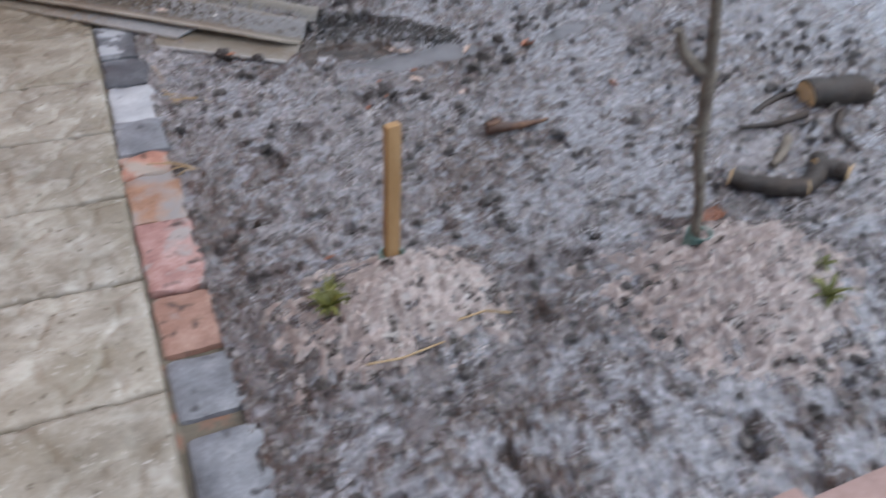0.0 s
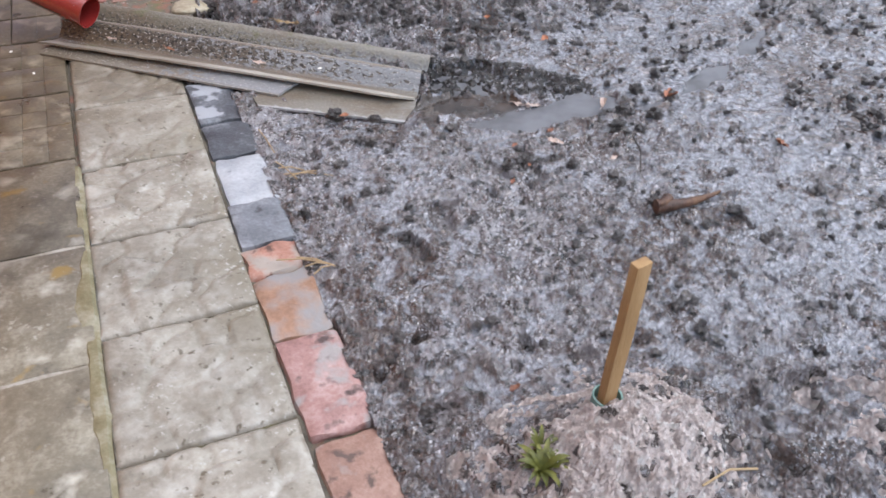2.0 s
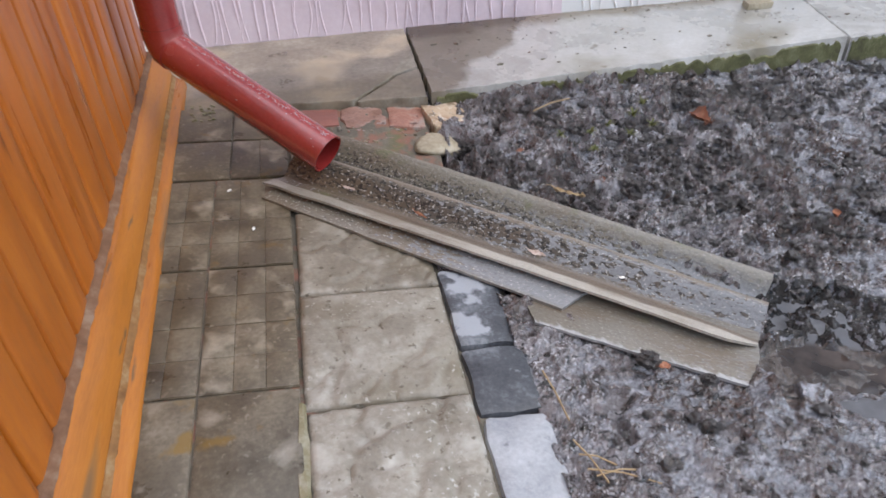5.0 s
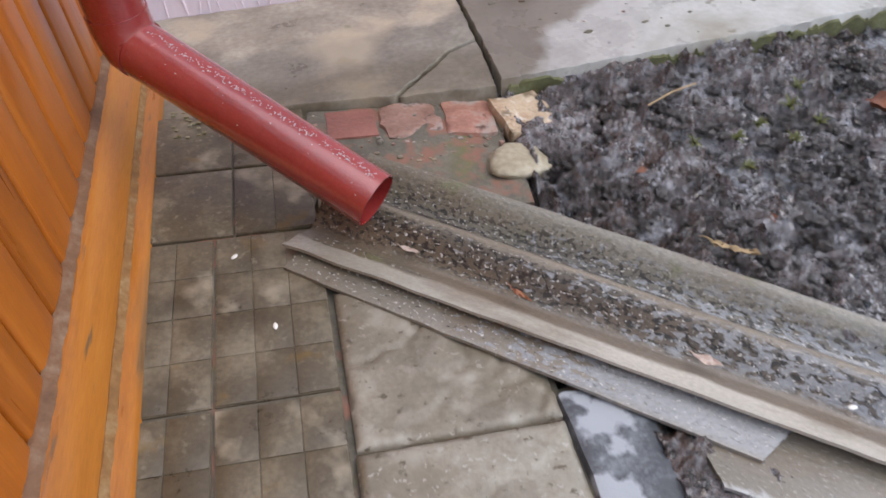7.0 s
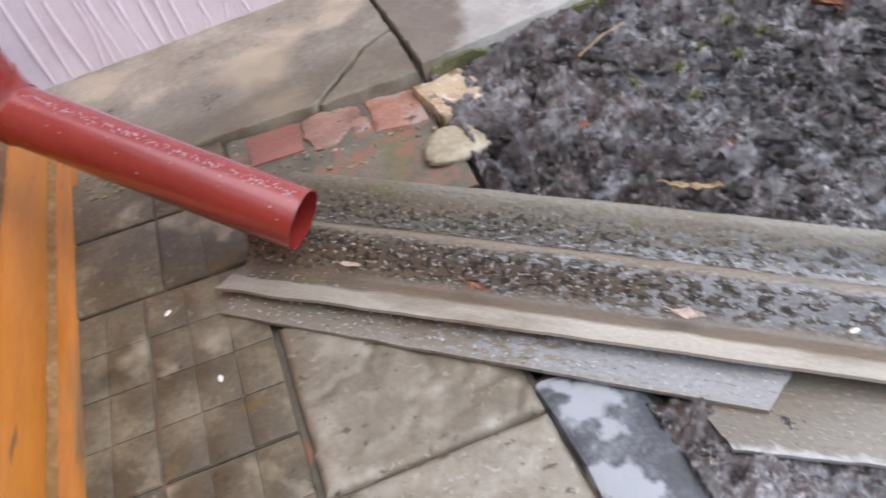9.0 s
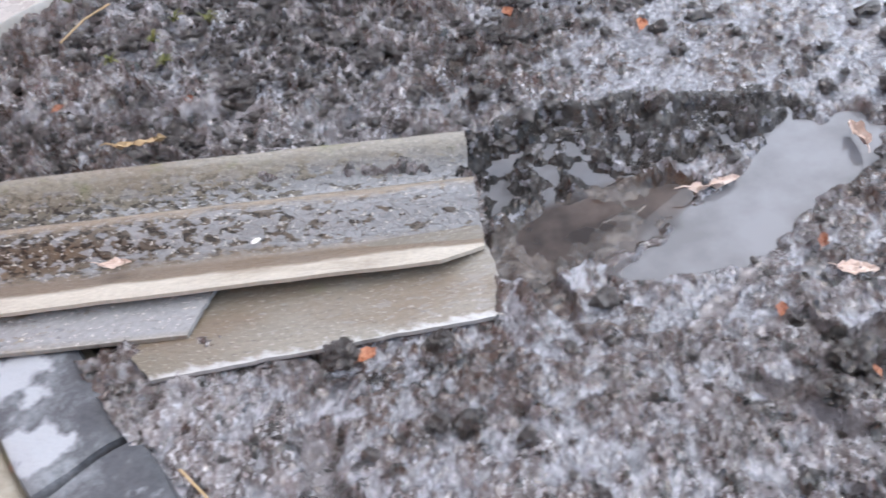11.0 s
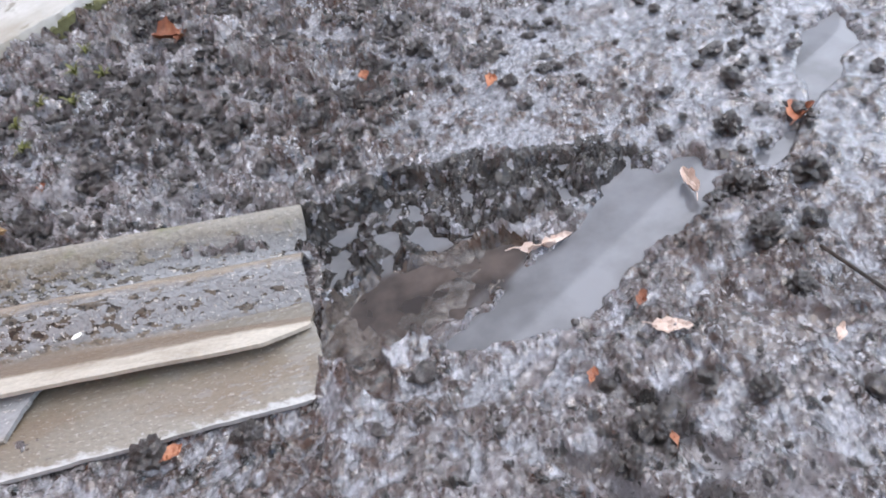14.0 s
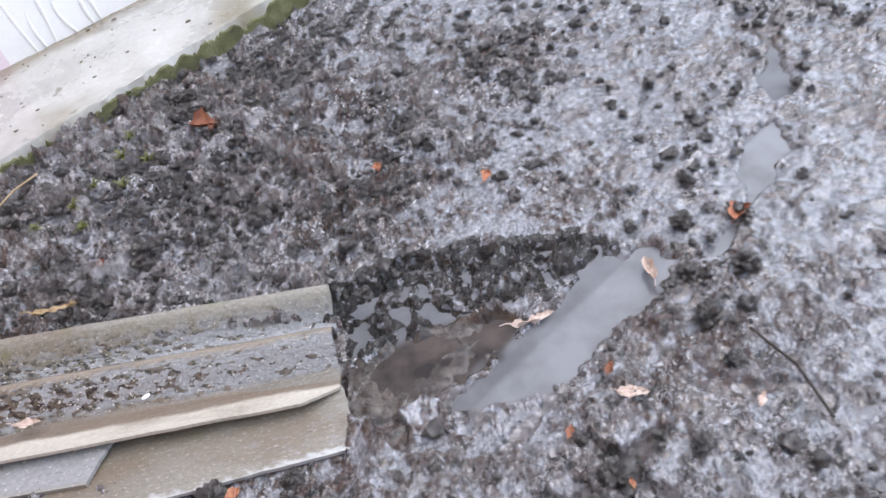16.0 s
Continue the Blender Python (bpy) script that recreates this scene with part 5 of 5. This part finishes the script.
log("stick", (1.165, -0.085, 0.074), (1.35, -0.080, 0.068), 0.017, 0.003, "rotten brown stick with a splintered end", "branch", False, 0.01, 6, ROTTEN)
log("stick", (1.160, -0.092, 0.088), (1.20, -0.078, 0.085), 0.007, 0.012, "rotten splinter of brown wood", "branch", False, 0.004, 9, ROTTEN)
log("stick", (2.00, 0.20, 0.10), (2.02, -0.05, 0.10), 0.012, 0.010, "dark wet stick half sunk in the soil", "branch", False, 0.02, 7)

# ---- clods lying on the soil ----
def build_clods():
    rng = np.random.default_rng(11)
    b = bmesh.new()
    bmesh.ops.create_icosphere(b, subdivisions=2, radius=1.0)
    unit = np.array([v.co[:] for v in b.verts])
    tri = np.array([[v.index for v in f.verts] for f in b.faces])
    b.free()
    verts, faces = [], []
    n = 21000
    xs, ys = rng.uniform(0.44, 2.5, n), rng.uniform(-1.1, 1.72, n)
    keep = np.clip(0.06 + 0.94 * soft(ys, 0.72, 1.0) * (1 - 0.65 * soft(xs, 1.1, 1.55)) + 0.05 * soft(xs, 1.1, 1.5), 0, 1) * (0.25 + 1.5 * soft(grid_noise(rng, xs, ys, 0.13), 0.35, 0.75))
    # more of them along the water's edge and below the sheets' end
    ex, ey = rng.uniform(0.86, 2.4, 2600), rng.uniform(0.2, 0.85, 2600)
    edge = channel_depth(ex, ey)
    take = (edge > 0.02) & (edge < 0.35)
    xs, ys, keep = np.concatenate([xs, ex[take]]), np.concatenate([ys, ey[take]]), np.concatenate([keep, np.full(take.sum(), 0.22)])
    n = len(xs)
    ch = channel_depth(xs, ys)
    ok = (rng.random(n) < keep) & (ch < 0.3) & ((run_depth(xs, ys, MUD_RUN, MUD_WIDTHS) < 0.0) | (rng.random(n) < 0.6))
    # nothing lies on the sheets
    along = (xs + 0.05) * 0.75 - (ys - 1.31) * 0.662
    off = (xs + 0.05) * 0.662 + (ys - 1.31) * 0.75
    ok &= ~((along > -0.1) & (along < 1.22) & (off > -0.03) & (off < 0.26))
    ok &= ~((along > 0.4) & (along < 1.2) & (off > -0.10) & (off < 0.0))
    xs, ys = xs[ok], ys[ok]
    zs = soil_height(xs, ys)
    c, s = math.cos(radians(5.5)), math.sin(radians(5.5))
    shapes = []
    for k in range(14):
        d = unit.copy()
        f = 1 + 0.75 * np.array([noise.noise(Vector(v) * 1.7 + Vector((k * 5, 0, 0))) for v in d]) + 0.55 * np.array([noise.noise(Vector(v) * 4.1 + Vector((k * 9, 3, 0))) for v in d])
        shapes.append(d * f[:, None])
    for k, (x, y, z) in enumerate(zip(xs, ys, zs)):
        r = 0.0035 + 0.0100 * rng.random() ** 2.2
        a = rng.uniform(0, 2 * math.pi)
        sh = shapes[k % 14] * np.array([r * rng.uniform(0.8, 1.5), r, r * rng.uniform(0.5, 0.9)])
        px, py = sh[:, 0] * math.cos(a) - sh[:, 1] * math.sin(a), sh[:, 0] * math.sin(a) + sh[:, 1] * math.cos(a)
        up = max(-x * s + z * c, WATER_Z + 0.01)
        verts.append(np.stack([x * c + z * s + px, y + py, up + 0.003 + sh[:, 2]], -1))
        faces.append(tri + k * len(unit))
    me = bpy.data.meshes.new("soil_clods")
    me.from_pydata(np.concatenate(verts).tolist(), [], np.concatenate(faces).tolist())
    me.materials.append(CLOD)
    return tagged(new("soil_clods", me), "dark wet crumbs and clods of loose garden soil", "soil clods", kind="stuff")


build_clods()


for k, (x, y, a) in enumerate(((0.644, 0.604, 0.017), (0.730, 0.537, 0.012), (1.30, 0.262, 0.019), (0.955, 0.205, 0.014), (1.005, 0.215, 0.017), (1.245, 0.19, 0.013), (1.42, 0.27, 0.018), (1.10, 0.155, 0.012), (1.36, 0.33, 0.014), (1.45, 0.40, 0.016))):
    bm = bmesh.new()
    bmesh.ops.create_icosphere(bm, subdivisions=4, radius=1)
    p0 = on_soil(x, y, a * 0.35)
    for v in bm.verts:
        d = 1 + 0.55 * noise.noise(v.co * 1.5 + Vector((k * 7, 0, 0))) + 0.40 * noise.noise(v.co * 3.6 + Vector((k * 3, 5, 0))) + 0.22 * noise.noise(v.co * 9 + Vector((k, 2, 0)))
        v.co = p0 + Vector((v.co.x * a * 1.2, v.co.y * a, v.co.z * a * 0.8)) * d
    single("soil_clod", bm, CLOD, p0, "dark crumbling clod of wet soil lying on the ground", "clod", group="single clods on the soil")


# ---- leaves, straw and weeds ----
def leaf(at, size, turn, label, mat=LEAF, curl=0.35, slim=0.5, seed=1, cat="leaf", group="fallen leaves"):
    """A curled dead leaf with a stalk."""
    r = random.Random(seed)
    size *= 0.72
    bm = bmesh.new()
    n, m = 8, 4
    rows = []
    for i in range(n + 1):
        u = i / n
        w = slim * math.sin(math.pi * min(1, u * 0.92 + 0.06)) ** 0.8 * (1 + 0.22 * math.sin(u * 9 + seed) + 0.12 * math.sin(u * 23 + seed))
        row = []
        for j in range(-m, m + 1):
            v = j / m
            z = curl * (0.5 * v * v * w + 0.4 * (u - 0.5) ** 2) + 0.16 * noise.noise(Vector((u * 5, v * 4, seed)))
            row.append(bm.verts.new(((u - 0.5) * size, v * w * size * 0.5, z * size)))
        rows.append(row)
    for a, b in zip(rows, rows[1:]):
        for j in range(2 * m):
            bm.faces.new((a[j], b[j], b[j + 1], a[j + 1]))
    tube(bm, [(-0.47 * size, 0, 0.05 * size), (-0.6 * size, 0.03 * size, 0.09 * size), (-0.75 * size, 0.08 * size, 0.05 * size)], [size * 0.02, size * 0.016, size * 0.01], 5)
    bm.transform(Matrix.Translation(at) @ Matrix.Rotation(turn, 4, "Z") @ Matrix.Rotation(r.uniform(-0.3, 0.3), 4, "X"))
    return single("leaf", bm, mat, at, label, cat, group=group)


def wet(x, y):
    """A place on the water, in the yard's coordinates."""
    return Vector((x, y, WATER_Z + 0.010 + 0.0963 * x))


leaf(wet(1.522, 0.336), 0.064, 0.2, "curled orange-brown leaf at the puddle's edge", curl=0.9, slim=0.75, seed=1)
leaf(on_soil(1.355, 0.756, 0.012), 0.05, 0.6, "dark red crumpled leaf on the soil", curl=0.7, seed=2)
leaf(on_soil(1.13, 1.423, 0.016), 0.085, 2.2, "bright orange crumpled leaf on the soil", curl=0.9, slim=0.8, seed=3)
leaf(on_soil(1.15, 1.395, 0.016), 0.06, 0.7, "orange crumpled leaf on the soil", curl=0.8, slim=0.6, seed=13)
leaf(on_soil(1.259, 0.96, 0.012), 0.05, 1.1, "pinkish brown leaf on the soil", curl=0.6, seed=4)
leaf(on_soil(1.122, 0.271, 0.006), 0.060, -0.9, "pale flat leaf on the soil", PALE, 0.2, 0.45, 5)
leaf(on_soil(1.135, 0.32, 0.010), 0.035, 0.4, "small orange leaf scrap on the soil", curl=0.6, seed=6)
leaf(wet(1.335, 0.385), 0.075, 0.9, "twisted tan leaf in the puddle", PALE, 1.1, 0.35, 7)
leaf(wet(1.152, 0.474), 0.10, -0.46, "slim tan leaf floating in the puddle", PALE, 0.15, 0.22, 8)
leaf(on_soil(0.661, 0.580, 0.010), 0.034, 0.1, "bright red-orange leaf scrap beside the sheet", curl=0.3, slim=0.7, seed=9)
leaf(Vector((0.515, 0.925, 0.046)), 0.060, -0.70, "pale leaf stuck to the corrugated sheet", PALE, 0.1, 0.35, 10)
leaf(Vector((0.290, 1.100, 0.042)), 0.060, -0.95, "thin rusty leaf stuck to the corrugated sheet", LEAF, 0.2, 0.2, 11)
leaf(Vector((0.14, 1.235, 0.036)), 0.045, -0.6, "pale scrap of leaf under the pipe's mouth", PALE, 0.3, 0.3, 12)
leaf(Vector((0.645, 1.105, 0.075)), 0.11, -0.55, "long yellowish leaf on the sheet's far edge", STRAW, 0.15, 0.16, 14)
leaf(on_soil(0.60, 1.36, 0.02), 0.035, 0.3, "small brown leaf on the soil", curl=0.5, seed=15)
leaf(on_soil(0.76, 1.18, 0.02), 0.035, 1.3, "small brown leaf on the soil", curl=0.5, seed=16)
leaf(on_soil(0.93, 0.14, 0.006), 0.03, 0.8, "tiny red leaf on the trodden soil", curl=0.4, seed=17)
leaf(on_soil(0.655, -0.40, 0.008), 0.035, 0.3, "small orange leaf beside the sawdust heap", curl=0.5, seed=18)
leaf(on_soil(1.444, -0.612, 0.02), 0.10, 0.2, "reddish brown leaf near the cut logs", curl=0.5, slim=0.6, seed=19)
leaf(on_soil(1.62, 0.02, 0.012), 0.06, 1.5, "brown leaf on the soil", curl=0.5, seed=20)
leaf(on_soil(1.02, 0.30, 0.008), 0.03, 0.5, "small rust leaf scrap on the soil", curl=0.4, seed=21)
leaf(on_soil(1.0, 0.19, 0.008), 0.022, 0.9, "small orange leaf scrap on the soil", curl=0.4, seed=22)
leaf(on_soil(1.20, 0.13, 0.008), 0.038, 0.3, "light brown leaf on the soil", PALE, 0.3, 0.35, 23)

for k, (x, y, z) in enumerate(((0.66, 0.805, 0.062), (-0.144, 1.305, 0.003), (-0.085, 1.14, 0.003))):
    bm = bmesh.new()
    bmesh.ops.create_icosphere(bm, subdivisions=2, radius=1)
    bm.transform(Matrix.Translation((x, y, z)) @ Matrix.Rotation(0.8 * k, 4, "Z") @ Matrix.Diagonal((0.007, 0.0038, 0.002, 1)))
    single("seed", bm, SEED, (x, y, z), "tiny white fleck on the wet surface", "fleck", group="white flecks")


def straw(points, label, rad=0.0016, mat=STRAW, name="straw"):
    bm = tube(bmesh.new(), points, [rad] * len(points), 6)
    return single(name, bm, mat, points[0], label, "straw", group="dry stalks")


K = 0.012
for a, b in (((0.36, 0.10), (0.455, 0.055)), ((0.42, 0.03), (0.46, 0.045)), ((0.40, 0.095), (0.468, 0.04)), ((0.41, 0.06), (0.46, 0.05)),
             ((0.445, 0.46), (0.475, 0.37)), ((0.45, 0.40), (0.56, 0.355)), ((0.445, 0.43), (0.50, 0.40)), ((0.44, 0.62), (0.452, 0.50)), ((0.46, 0.385), (0.54, 0.385))):
    mid = ((a[0] + b[0]) / 2, (a[1] + b[1]) / 2 + 0.004, K + 0.004)
    straw([(*a, K), mid, (*b, K)], "dry straw stalk lying over the brick edging")
straw([on_soil(0.68, 1.53, 0.03), on_soil(0.74, 1.55, 0.035), on_soil(0.80, 1.57, 0.03)], "pale bent stalk on the soil by the step", 0.002)
straw([on_soil(1.30, 0.20, 0.012), on_soil(1.27, 0.12, 0.014), on_soil(1.22, 0.05, 0.012)], "thin dark twig on the soil", 0.0022, LOG, "twig")
straw([on_soil(0.62, -0.72, 0.02), on_soil(0.68, -0.735, 0.022), on_soil(0.76, -0.73, 0.02)], "dry stalk on the sawdust heap", 0.002)
straw([on_soil(0.80, -0.70, 0.02), on_soil(0.86, -0.69, 0.022), on_soil(0.91, -0.70, 0.02)], "dry stalk on the sawdust heap", 0.002)


def weed(at, size, count, label, seed, mat=GREEN, flat=0.5):
    """A small weed: a rosette of bent leaves."""
    r = random.Random(seed)
    o = thing("weed", at, label, "weed", group="weeds")
    size *= 0.75
    for k in range(count * 2):
        a = 2 * math.pi * k / count + r.uniform(-0.4, 0.4)
        ln, w = size * r.uniform(0.35, 1.0), size * r.uniform(0.08, 0.2)
        bm = bmesh.new()
        rows = []
        lift = r.uniform(0.2, 1.1) * (1 - flat)
        for i in range(6):
            u = i / 5
            h = ln * (lift * u + 0.25 * math.sin(math.pi * u))
            d = ln * u * (1 - 0.3 * lift)
            ww = w * math.sin(math.pi * min(1, 0.15 + 0.85 * u)) * 0.5 + 0.0006
            c_, s_ = math.cos(a), math.sin(a)
            rows.append([bm.verts.new((at[0] + c_ * d - s_ * q, at[1] + s_ * d + c_ * q, at[2] + h + (0.15 * w if q else 0))) for q in (-ww, 0, ww)])
        for p, q in zip(rows, rows[1:]):
            for j in range(2):
                bm.faces.new((p[j], p[j + 1], q[j + 1], q[j]))
        part("leaf_blade", bm, mat, o)
    return o


weed(on_soil(0.595, -0.585, 0.012), 0.075, 12, "yellowish green weed on the sawdust heap", 1, flat=0.25)
weed(on_soil(0.61, -0.555, 0.012), 0.055, 8, "yellowish green weed on the sawdust heap", 2, flat=0.2)
weed(on_soil(1.475, -0.905, 0.012), 0.075, 11, "green leafy weed beside the sawdust heap", 3, flat=0.4)
weed(on_soil(1.52, -0.84, 0.012), 0.06, 9, "green leafy weed beside the sawdust heap", 4, flat=0.4)
for k, (x, y) in enumerate(((0.80, 1.39), (0.86, 1.42), (0.90, 1.36), (0.78, 1.31), (0.95, 1.46), (0.98, 1.40), (1.04, 1.73), (1.10, 1.72), (0.72, 1.40), (1.0, 1.52))):
    weed(on_soil(x, y, 0.018), 0.035, 7, "small tuft of fresh green grass in the soil", 20 + k, flat=0.1)
bm = bmesh.new()
r = random.Random(77)
for k in range(26):
    x, y = r.uniform(-0.27, -0.20), r.uniform(1.66, 1.76)
    block(bm, x, x + 0.008, y, y + 0.006, 0.002, 0.004 + 0.003 * r.random(), 0.001, 0.002, k)
single("leaf_litter", bm, YELLOW, (-0.235, 1.71, 0.002), "yellow specks of lichen in the tile corner", "lichen", kind="stuff")
